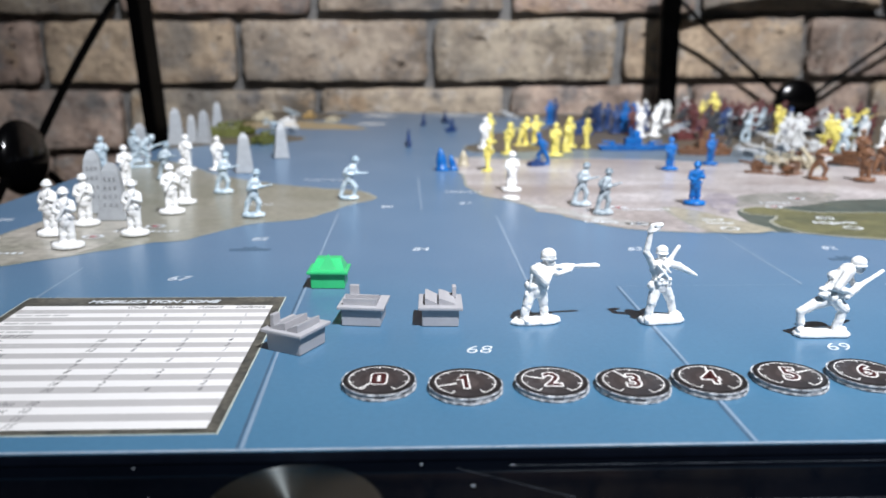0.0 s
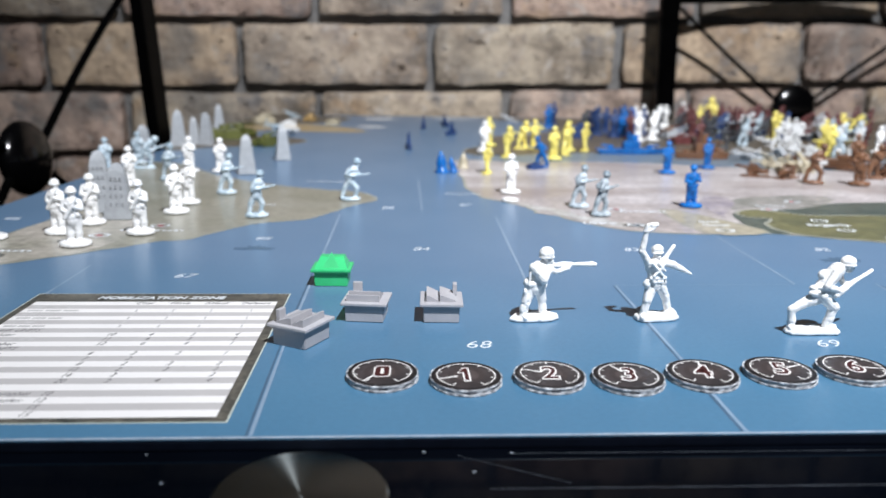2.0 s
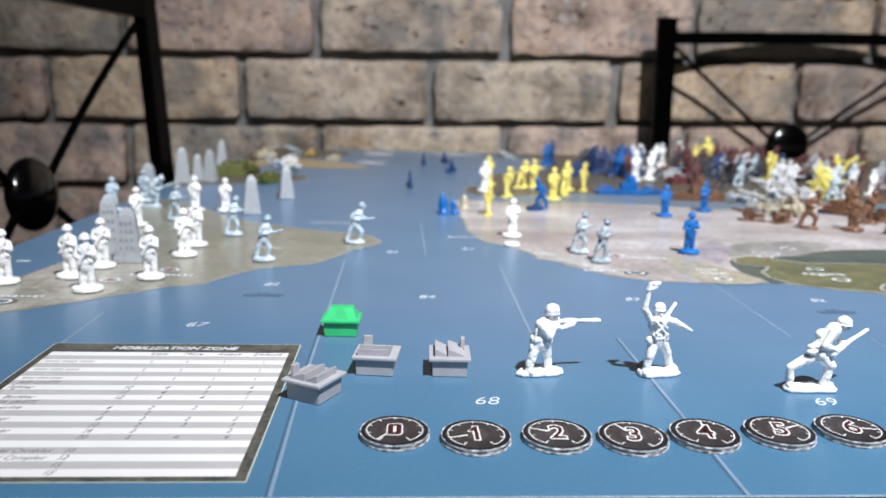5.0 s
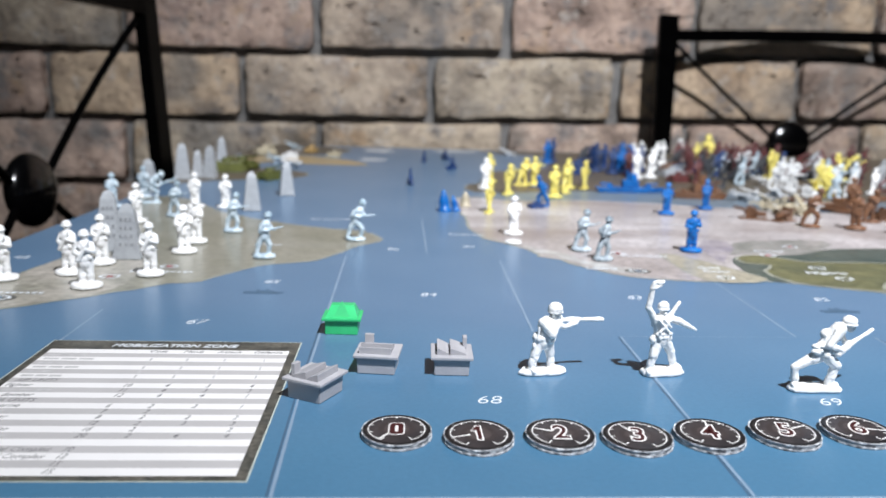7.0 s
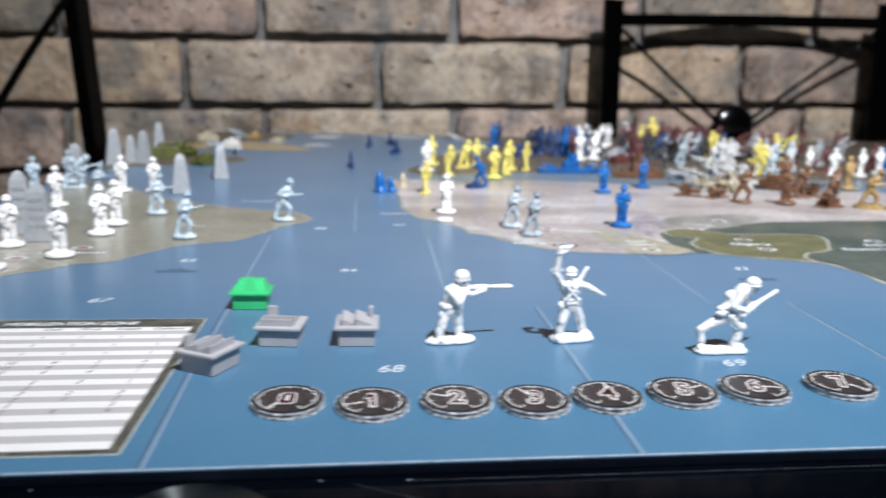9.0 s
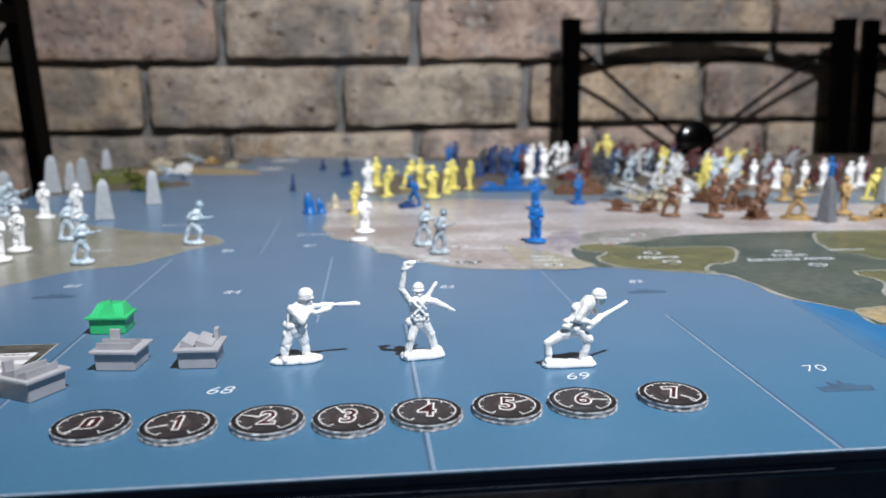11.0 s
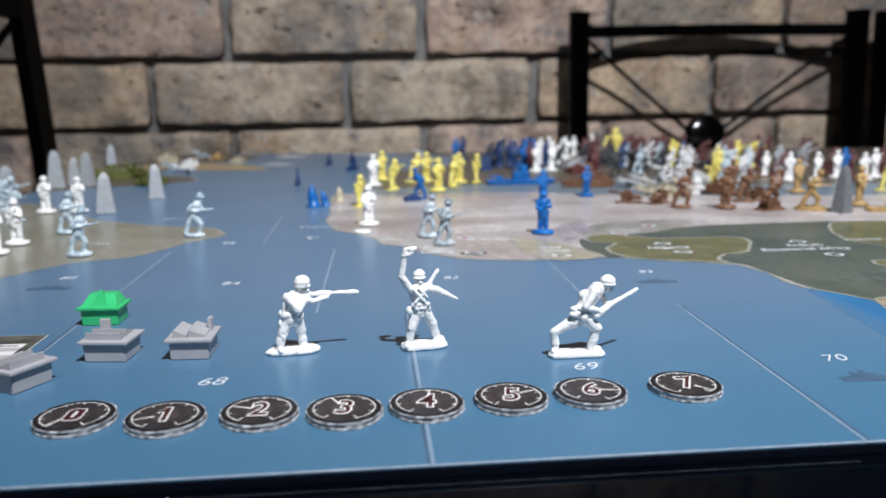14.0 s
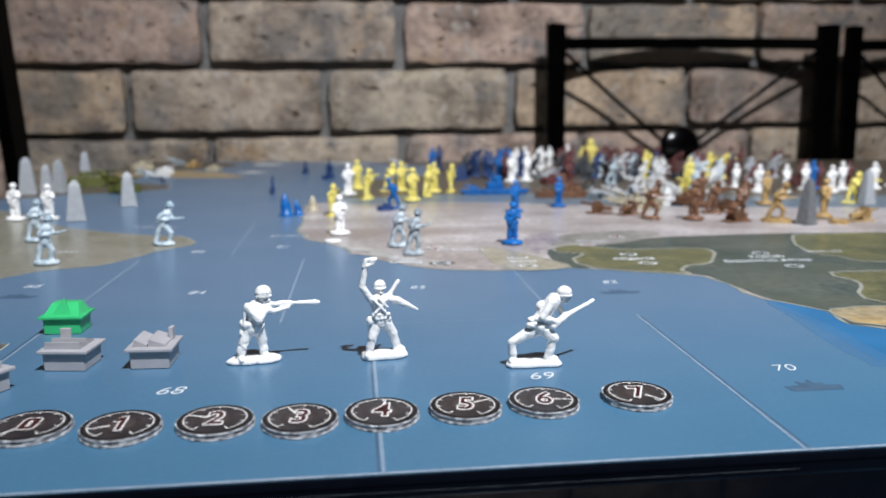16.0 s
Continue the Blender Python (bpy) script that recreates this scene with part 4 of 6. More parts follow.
AIM = figure_mesh(
    [((-2.9, -0.6, 1.0), (-2.2, -0.5, 4.3), 0.92, 0.98), ((-2.2, -0.5, 4.3), (-1.0, 0, 7.9), 1.12, 1.45), ((-2.9, -0.6, 1.15), (-2.7, -2.0, 1.0), 0.85, 0.62), ((-2.75, -0.6, 2.6), (-2.6, -0.6, 3.3), 1.02, 1.0),
     ((2.3, 0.5, 1.2), (1.9, 0.4, 4.6), 0.90, 0.98), ((1.9, 0.4, 4.6), (0.9, 0, 7.9), 1.12, 1.45), ((2.3, 0.4, 1.2), (3.5, -0.9, 1.05), 0.85, 0.60), ((2.2, 0.4, 2.6), (2.1, 0.4, 3.3), 1.0, 0.98),
     ((-0.1, 0, 7.6), (0.2, 0, 9.2), 1.95, 1.75), ((0.2, 0, 9.2), (0.7, 0, 12.0), 1.62, 1.85), ((1.1, 0, 12.4), (2.0, 0, 14.0), 0.95, 0.8),
     ((-0.9, -1.0, 12.6), (1.3, -2.4, 10.0), 1.05, 0.95), ((1.3, -2.4, 10.0), (3.2, -0.9, 12.2), 0.92, 0.6),
     ((2.0, -0.9, 12.0), (4.5, -1.2, 11.4), 0.75, 0.62), ((4.5, -1.2, 11.4), (7.6, -0.4, 11.9), 0.58, 0.52), ((7.2, -0.5, 11.9), (8.0, -0.2, 12.3), 0.52, 0.44),
     ((1.4, -0.6, 12.3), (4.2, -0.3, 12.8), 0.86, 0.66), ((4.0, -0.3, 12.8), (9.4, 0, 12.65), 0.56, 0.44), ((9.2, 0, 12.65), (13.7, 0, 12.5), 0.46, 0.60), ((13.5, 0, 12.5), (14.3, 0, 12.45), 0.62, 0.50), ((5.6, -0.1, 13.2), (8.6, 0, 13.1), 0.26, 0.22),
     ((-1.0, -1.75, 12.0), (1.2, -1.8, 8.8), 0.30, 0.30), ((-1.5, -1.0, 8.6), (1.7, -1.0, 8.6), 0.85, 0.85), ((-1.6, -1.2, 11.4), (-1.9, -1.1, 9.0), 0.34, 0.34), ((-2.1, -1.3, 4.0), (-2.0, -1.3, 3.6), 0.5, 0.45)] + pit_ring((2.8, -1.72, 15.5), 0.52),
    [((-2.2, -0.4, 8.8), (0.75, 0.9, 1.05)), ((-2.5, -0.7, 6.9), (0.5, 0.5, 0.9)), ((-1.4, 1.3, 8.6), (0.8, 0.7, 1.0)), ((1.6, -1.5, 8.3), (0.6, 0.45, 0.75)), ((0.4, -1.7, 8.3), (0.5, 0.4, 0.65)), ((0.1, 0, 8.6), (2.05, 1.85, 0.42)), ((0.2, 1.6, 11.0), (1.3, 0.9, 1.6)),
     ((2.4, -0.1, 15.5), (1.76, 1.62, 1.60)), ((2.45, -0.1, 14.75), (1.92, 1.78, 0.42)), ((2.65, -0.2, 13.9), (1.15, 1.10, 1.15)), ((3.5, -0.9, 13.9), (0.40, 0.40, 0.35))],
    (-5.9, 6.0, 3.0, 1.05), 0.145, [(-6.1, -0.5), (-4.8, -1.9), (-1.2, -2.6), (0.2, -2.35), (1.0, -2.7), (3.6, -2.5), (5.6, -1.3), (6.1, 0.4), (4.8, 2.1), (0, 2.6), (-4.2, 2.2)])
WAVE = figure_mesh(
    [((-2.9, -0.5, 1.2), (-2.1, -0.7, 4.7), 0.86, 0.98), ((-2.1, -0.7, 4.7), (-1.0, 0, 8.2), 1.10, 1.38), ((-3.0, -0.5, 1.2), (-3.5, -1.8, 1.05), 0.82, 0.68), ((-2.6, -0.6, 2.6), (-2.4, -0.6, 3.4), 0.95, 0.95),
     ((4.0, 0.4, 1.7), (2.9, 0.3, 5.2), 0.86, 0.98), ((2.9, 0.3, 5.2), (0.9, 0, 8.4), 1.10, 1.38), ((4.0, 0.3, 1.6), (4.9, -0.7, 1.4), 0.82, 0.68), ((3.7, 0.4, 2.8), (3.4, 0.4, 3.6), 0.94, 0.94),
     ((-0.2, 0, 8.3), (-0.4, 0, 10.0), 1.75, 1.55), ((-0.4, 0, 10.0), (-0.6, 0, 12.9), 1.55, 1.95),
     ((-2.4, 0, 13.6), (-4.2, -0.3, 16.4), 0.88, 0.80), ((-4.2, -0.3, 16.4), (-3.5, -0.4, 20.8), 0.74, 0.58), ((-3.6, -0.4, 21.0), (-3.3, -0.5, 22.4), 0.70, 0.50), ((-3.2, -0.5, 22.4), (-1.2, -0.6, 22.7), 0.48, 0.40), ((-3.1, -0.8, 21.2), (-1.8, -0.8, 21.7), 0.42, 0.36), ((-2.2, -0.6, 22.2), (-1.3, -0.7, 22.5), 0.5, 0.5),
     ((1.2, 0, 13.7), (3.6, -0.7, 13.0), 0.92, 0.88), ((3.6, -0.7, 13.0), (6.4, -0.9, 11.6), 0.95, 0.62), ((6.2, -0.9, 11.7), (8.2, -1.0, 10.7), 0.62, 0.34),
     ((1.8, 0.6, 13.6), (4.2, 0.7, 17.1), 0.62, 0.46), ((-2.0, -1.80, 13.7), (0.6, -2.0, 10.9), 0.36, 0.36), ((0.9, -1.85, 13.6), (-1.5, -1.9, 10.8), 0.36, 0.36), ((-0.8, -2.0, 13.9), (1.1, -1.9, 11.9), 0.30, 0.30), ((-1.9, -1.45, 10.2), (1.4, -1.45, 10.2), 0.48, 0.48), ((-0.5, -1.4, 12.4), (-0.4, -1.5, 10.6), 0.25, 0.25)],
    [((-2.6, -0.7, 8.8), (0.85, 0.85, 1.05)), ((-1.2, -1.6, 9.4), (0.52, 0.36, 0.48)), ((-0.2, -1.75, 9.4), (0.42, 0.32, 0.46)), ((0.7, -1.65, 9.4), (0.48, 0.34, 0.46)), ((1.7, -0.9, 9.0), (0.55, 0.55, 0.7)), ((-0.6, 1.6, 12.2), (1.5, 1.1, 1.8)), ((-0.4, 0, 9.5), (1.9, 1.6, 0.45)), ((4.3, 0.3, 1.3), (1.5, 1.3, 1.0)),
     ((-0.2, 0, 16.5), (1.36, 1.34, 1.30)), ((-0.2, -0.1, 15.95), (1.50, 1.46, 0.30)), ((-0.2, -0.3, 15.2), (0.92, 0.90, 1.05)), ((-0.2, -1.2, 15.1), (0.26, 0.30, 0.26))],
    (-4.2, 6.0, 2.7, 1.25), 0.145, [(-4.5, -1.1), (-3.4, -2.5), (2.6, -2.75), (4.4, -2.5), (5.9, -1.6), (6.2, 0.2), (5.0, 2.0), (-2.5, 2.4), (-4.3, 1.2)])
RUN = figure_mesh(
    [((-4.6, 0.2, 1.4), (-5.0, 0.2, 5.1), 0.80, 0.90), ((-5.0, 0.2, 5.2), (-2.2, 0.2, 6.8), 0.95, 1.18), ((-2.4, 0.2, 6.7), (0.4, 0.2, 7.9), 1.18, 1.55), ((-4.9, 0.1, 1.3), (-5.2, -0.9, 1.2), 0.82, 0.70), ((-4.7, 0.2, 2.8), (-4.8, 0.2, 3.6), 0.98, 0.95),
     ((3.0, -0.3, 1.6), (4.2, -0.5, 6.0), 0.92, 1.02), ((4.2, -0.5, 6.0), (1.2, -0.3, 8.6), 1.22, 1.55), ((3.0, -0.3, 1.6), (4.7, -0.6, 1.45), 0.85, 0.66), ((3.5, -0.4, 3.0), (3.7, -0.4, 3.8), 1.0, 1.0),
     ((0.8, 0, 9.2), (2.2, 0, 11.8), 1.75, 1.70), ((2.2, 0, 11.8), (4.1, 0, 14.4), 1.70, 1.70),
     ((3.2, -1.6, 14.2), (1.0, -2.2, 11.2), 0.92, 0.82), ((1.0, -2.2, 11.2), (4.8, -1.4, 9.8), 0.80, 0.66),
     ((4.8, 1.3, 14.0), (6.4, 1.0, 11.2), 0.85, 0.6), ((6.4, 1.0, 11.0), (7.6, -0.2, 11.2), 0.62, 0.58),
     ((3.7, -1.4, 9.1), (6.0, -0.8, 10.5), 0.92, 0.80), ((5.8, -0.8, 10.4), (7.6, -0.3, 11.3), 0.72, 0.66), ((7.2, -0.4, 11.1), (9.6, 0.9, 11.9), 0.68, 0.48), ((9.4, 0.8, 11.8), (13.4, 2.8, 13.0), 0.48, 0.44), ((13.2, 2.7, 13.0), (14.1, 3.1, 13.3), 0.50, 0.42), ((2.2, -1.9, 13.4), (2.6, -1.9, 9.9), 0.30, 0.30), ((-0.2, -1.4, 9.6), (2.4, -1.5, 9.3), 0.44, 0.44)],
    [((0.8, -0.4, 10.6), (1.5, 1.6, 0.9)), ((1.7, 0.5, 12.9), (1.45, 1.4, 1.4)), ((0.9, -1.9, 8.8), (0.85, 0.55, 1.05)), ((-0.7, -0.8, 9.3), (1.5, 0.9, 0.7)), ((1.0, 0, 9.6), (1.9, 1.7, 0.5)), ((-0.9, -0.3, 10.3), (0.9, 1.0, 0.6)), ((1.6, -1.85, 11.2), (0.5, 0.5, 0.9)), ((2.6, -1.3, 13.5), (0.35, 0.8, 0.9)),
     ((6.4, 0, 16.1), (1.62, 1.55, 1.45)), ((6.45, 0, 15.55), (1.82, 1.72, 0.34)), ((6.6, -0.1, 14.75), (1.05, 1.0, 1.1)), ((7.5, -0.4, 14.7), (0.35, 0.3, 0.3))],
    (-6.2, 6.2, 2.5, 1.1), 0.145, [(-6.4, -0.6), (-5.6, -2.1), (-2.0, -2.45), (1.2, -2.3), (4.9, -2.5), (6.1, -1.3), (6.2, 0.8), (5.0, 2.1), (-4.6, 2.2), (-6.0, 1.0)])
STAND = figure_mesh(
    [((-1.2, -0.2, 1.0), (-1.1, -0.2, 4.6), 0.95, 1.08), ((-1.1, -0.2, 4.6), (-0.8, 0, 8.2), 1.12, 1.40), ((1.2, 0.1, 1.0), (1.1, 0, 4.6), 0.95, 1.08), ((1.1, 0, 4.6), (0.8, 0, 8.2), 1.12, 1.40),
     ((-1.2, -0.3, 1.2), (-1.6, -1.6, 1.1), 0.88, 0.70), ((1.2, -0.1, 1.2), (1.6, -1.4, 1.1), 0.88, 0.70), ((-1.15, -0.2, 3.4), (-1.15, -0.2, 3.7), 1.20, 1.20), ((1.15, 0, 3.4), (1.15, 0, 3.7), 1.20, 1.20),
     ((0, 0, 7.4), (0, 0, 9.4), 2.05, 1.70), ((0, 0, 9.2), (0, 0, 10.6), 1.62, 1.62), ((0, 0, 10.4), (0, 0, 13.0), 1.65, 1.85), ((-1.6, 0, 13.2), (1.6, 0, 13.2), 0.95, 0.95), ((0, 0, 13.4), (0, -0.1, 15.0), 0.9, 0.8),
     ((-2.0, 0, 13.0), (-2.6, -0.6, 10.6), 0.90, 0.80), ((-2.6, -0.6, 10.6), (-0.7, -2.0, 10.1), 0.74, 0.60), ((2.0, 0, 13.0), (2.6, -0.6, 11.0), 0.90, 0.80), ((2.6, -0.6, 11.0), (0.9, -2.1, 11.9), 0.74, 0.60),
     ((-1.5, -2.1, 8.4), (0.3, -2.2, 11.3), 0.62, 0.50), ((0.3, -2.2, 11.3), (2.0, -2.0, 14.6), 0.46, 0.34), ((-1.5, -1.45, 12.9), (1.3, -1.55, 9.8), 0.30, 0.30), ((-1.7, -1.1, 9.2), (1.7, -1.1, 9.2), 0.75, 0.75)],
    [((0, 1.6, 11.6), (1.5, 1.0, 1.9)), ((0, 0, 9.3), (1.90, 1.70, 0.46)), ((-1.8, -0.6, 8.5), (0.7, 0.7, 0.95)), ((1.7, 0.3, 8.6), (0.7, 0.8, 0.95)), ((-0.6, -1.6, 8.6), (0.5, 0.4, 0.55)), ((0.6, -1.6, 8.6), (0.5, 0.4, 0.55)), ((0, 0, 1.0), (2.9, 2.2, 0.7))] + helmet((0, -0.1, 16.2), 1.42),
    (-4.5, 4.5, 4.0, 1.25), 0.22)
READY = figure_mesh(
    [((-2.9, 0.2, 1.1), (-2.2, 0.1, 4.5), 0.88, 0.98), ((-2.2, 0.1, 4.5), (-0.6, 0, 7.9), 1.08, 1.35), ((1.4, -0.2, 1.1), (2.1, -0.3, 4.8), 0.88, 1.0), ((2.1, -0.3, 4.8), (0.4, 0, 7.9), 1.08, 1.35),
     ((-2.9, 0.1, 1.2), (-2.1, -0.7, 1.1), 0.85, 0.65), ((1.4, -0.3, 1.2), (2.5, -0.9, 1.1), 0.85, 0.65),
     ((-0.1, 0, 7.8), (0.2, 0, 10.2), 1.75, 1.62), ((0.2, 0, 10.2), (0.8, 0, 12.8), 1.65, 1.88), ((1.0, 0, 13.2), (1.5, -0.1, 15.0), 0.9, 0.8),
     ((-0.4, -1.6, 12.8), (-1.6, -1.9, 10.8), 0.85, 0.75), ((-1.6, -1.9, 10.8), (1.2, -1.8, 10.5), 0.70, 0.60), ((2.0, 1.2, 12.6), (3.0, 0.2, 10.7), 0.85, 0.70), ((3.0, 0.2, 10.7), (4.0, -1.2, 11.0), 0.65, 0.55),
     ((-1.9, -1.7, 10.0), (2.4, -1.5, 10.9), 0.62, 0.50), ((2.4, -1.5, 10.9), (7.0, -1.2, 11.7), 0.46, 0.34), ((-0.6, -1.6, 12.4), (1.6, -1.6, 9.4), 0.28, 0.28)],
    [((-0.7, 1.2, 11.4), (1.3, 1.2, 1.7)), ((0.1, 0, 9.1), (1.85, 1.6, 0.45)), ((-1.5, -0.5, 8.3), (0.65, 0.7, 0.9)), ((1.6, -0.9, 8.4), (0.55, 0.6, 0.7))] + helmet((1.6, -0.1, 16.0), 1.45),
    (-4.4, 4.4, 3.4, 1.15), 0.22)
CHARGE = figure_mesh(
    [((-3.6, 0.2, 1.2), (-2.6, 0.1, 4.8), 0.95, 1.0), ((-2.6, 0.1, 4.8), (-0.6, 0, 7.8), 1.1, 1.35), ((2.0, -0.2, 1.2), (2.8, -0.3, 4.9), 0.9, 1.0), ((2.8, -0.3, 4.9), (0.2, 0, 7.8), 1.1, 1.35),
     ((-0.4, 0, 8.0), (0.4, 0, 10.4), 1.7, 1.65), ((0.4, 0, 10.4), (1.5, 0, 13.0), 1.7, 1.9),
     ((0.4, -1.7, 13.0), (-1.7, -1.9, 11.2), 0.85, 0.75), ((-1.7, -1.9, 11.2), (1.2, -1.7, 10.2), 0.7, 0.6), ((2.6, 1.2, 12.8), (3.4, 0.4, 10.8), 0.85, 0.7), ((3.4, 0.4, 10.8), (4.9, -1.0, 10.9), 0.65, 0.55),
     ((-2.2, -1.5, 10.1), (3.0, -1.3, 10.7), 0.6, 0.5), ((3.0, -1.3, 10.7), (8.2, -1.0, 11.2), 0.45, 0.36)],
    [((-0.9, 0.3, 11.6), (1.2, 1.4, 1.6)), ((0.0, 0, 9.2), (1.9, 1.6, 0.45))] + helmet((2.8, 0, 16.2), 1.55),
    (-4.3, 4.3, 3.0, 1.0), 0.26)
POSES = {"aim": AIM, "wave": WAVE, "run": RUN, "stand": STAND, "charge": CHARGE, "ready": READY}
COLOURED = {}


def soldier(pose_name, mat, x, y, turn, label, group, size=1.0, tilt=0.0):
    key = (pose_name, mat.name)
    if key not in COLOURED:
        me = POSES[pose_name].copy()
        me.materials.clear()
        me.materials.append(mat)
        COLOURED[key] = me
    ob = tagged(new("toy_soldier", COLOURED[key]), label, "toy soldier", group)
    wide = size * (1.05 if pose_name == "stand" else 1.0)
    ob.matrix_basis = pose(x, y, 0.0001, 0, tilt, turn) @ Matrix.Diagonal((wide, wide, size, 1))
    return ob


soldier("aim", WHITE, 0.0176, 0.0566, 9, "white plastic toy soldier aiming a long rifle", "large white soldiers")
soldier("wave", WHITE, 0.0455, 0.0566, 10, "white plastic toy soldier waving one raised arm", "large white soldiers")
soldier("run", WHITE, 0.0784, 0.0473, 1, "white plastic toy soldier running with a rifle", "large white soldiers")

SOUTH = "soldiers on the olive continent"
for k, (x, y) in enumerate(((-0.1444, 0.136), (-0.1272, 0.1449), (-0.1147, 0.1276), (-0.1225, 0.1607), (-0.1005, 0.1451), (-0.0993, 0.1821), (-0.100, 0.2023), (-0.1391, 0.2475), (-0.1248, 0.2955), (-0.1088, 0.2957))):
    soldier("stand", WHITE, x, y, (8, -14, 4, 10, -6, 12, -10, 25, -8, 0)[k], "white plastic toy soldier standing with a rifle across his chest", SOUTH, 1.0 + 0.02 * (k % 3))
for k, (p, x, y, turn, m) in enumerate((("ready", -0.0905, 0.2278, 10, PALEBLUE), ("ready", -0.0676, 0.1755, 15, PALEBLUE), ("ready", -0.1268, 0.2655, -8, PALEBLUE), ("run", -0.1526, 0.308, 10, PALEBLUE), ("stand", -0.162, 0.328, 0, PALEBLUE),
                                        ("stand", -0.166, 0.291, 20, PALEBLUE), ("charge", -0.035, 0.213, 3, PALEBLUE))):
    soldier(p, m, x, y, turn, "pale blue plastic toy soldier with dark smudges, rifle levelled", SOUTH)

WEST = "soldiers on the beige desert"
for p, m, x, y, turn, label in (
        ("stand", WHITE, 0.0366, 0.2345, 10, "white plastic toy soldier standing behind a flat base"),
        ("ready", SLATE, 0.0605, 0.1995, 2, "slate grey plastic toy soldier creeping forward"),
        ("ready", SLATE, 0.0650, 0.1812, 22, "slate grey plastic toy soldier creeping forward"),
        ("stand", BLUE, 0.1088, 0.2020, -10, "blue plastic toy soldier standing guard"),
        ("stand", BLUE, 0.1341, 0.3060, 5, "blue plastic toy soldier standing guard"),
        ("stand", BLUE, 0.1657, 0.3285, 15, "blue plastic toy soldier standing guard"),
        ("charge", BLUE, 0.0673, 0.3275, 155, "blue plastic toy soldier stepping behind a small dark piece"),
        ("stand", WHITE, 0.0424, 0.4060, 0, "white plastic toy soldier standing upright"),
        ("aim", YELLOW, 0.0325, 0.2990, 75, "yellow plastic toy soldier aiming a rifle"),
        ("stand", YELLOW, 0.0494, 0.4450, 10, "yellow plastic toy soldier standing"),
        ("aim", YELLOW, 0.0540, 0.3780, 60, "yellow plastic toy soldier aiming a rifle"),
        ("aim", YELLOW, 0.0715, 0.4300, 15, "yellow plastic toy soldier aiming a rifle"),
        ("stand", YELLOW, 0.0800, 0.4280, 20, "yellow plastic toy soldier standing"),
        ("stand", YELLOW, 0.0820, 0.3660, 5, "yellow plastic toy soldier standing"),
        ("charge", YELLOW, 0.0940, 0.3890, 60, "yellow plastic toy soldier stepping forward"),
        ("stand", YELLOW, 0.1020, 0.4180, -10, "yellow plastic toy soldier standing"),
        ("aim", YELLOW, 0.1140, 0.4190, 70, "yellow plastic toy soldier aiming a rifle")):
    soldier(p, m, x, y, turn, label, WEST, 1.16 if y > 0.35 else 1.0)
part_base = tagged(new("soldier_base", figure_mesh([], [], (-3.7, 3.7, 3.2, 0.9), 0.3)), "spare flat white plastic base", "toy base")
part_base.data.materials.append(WHITE)
part_base.matrix_basis = pose(0.0336, 0.2135, 0.0001)

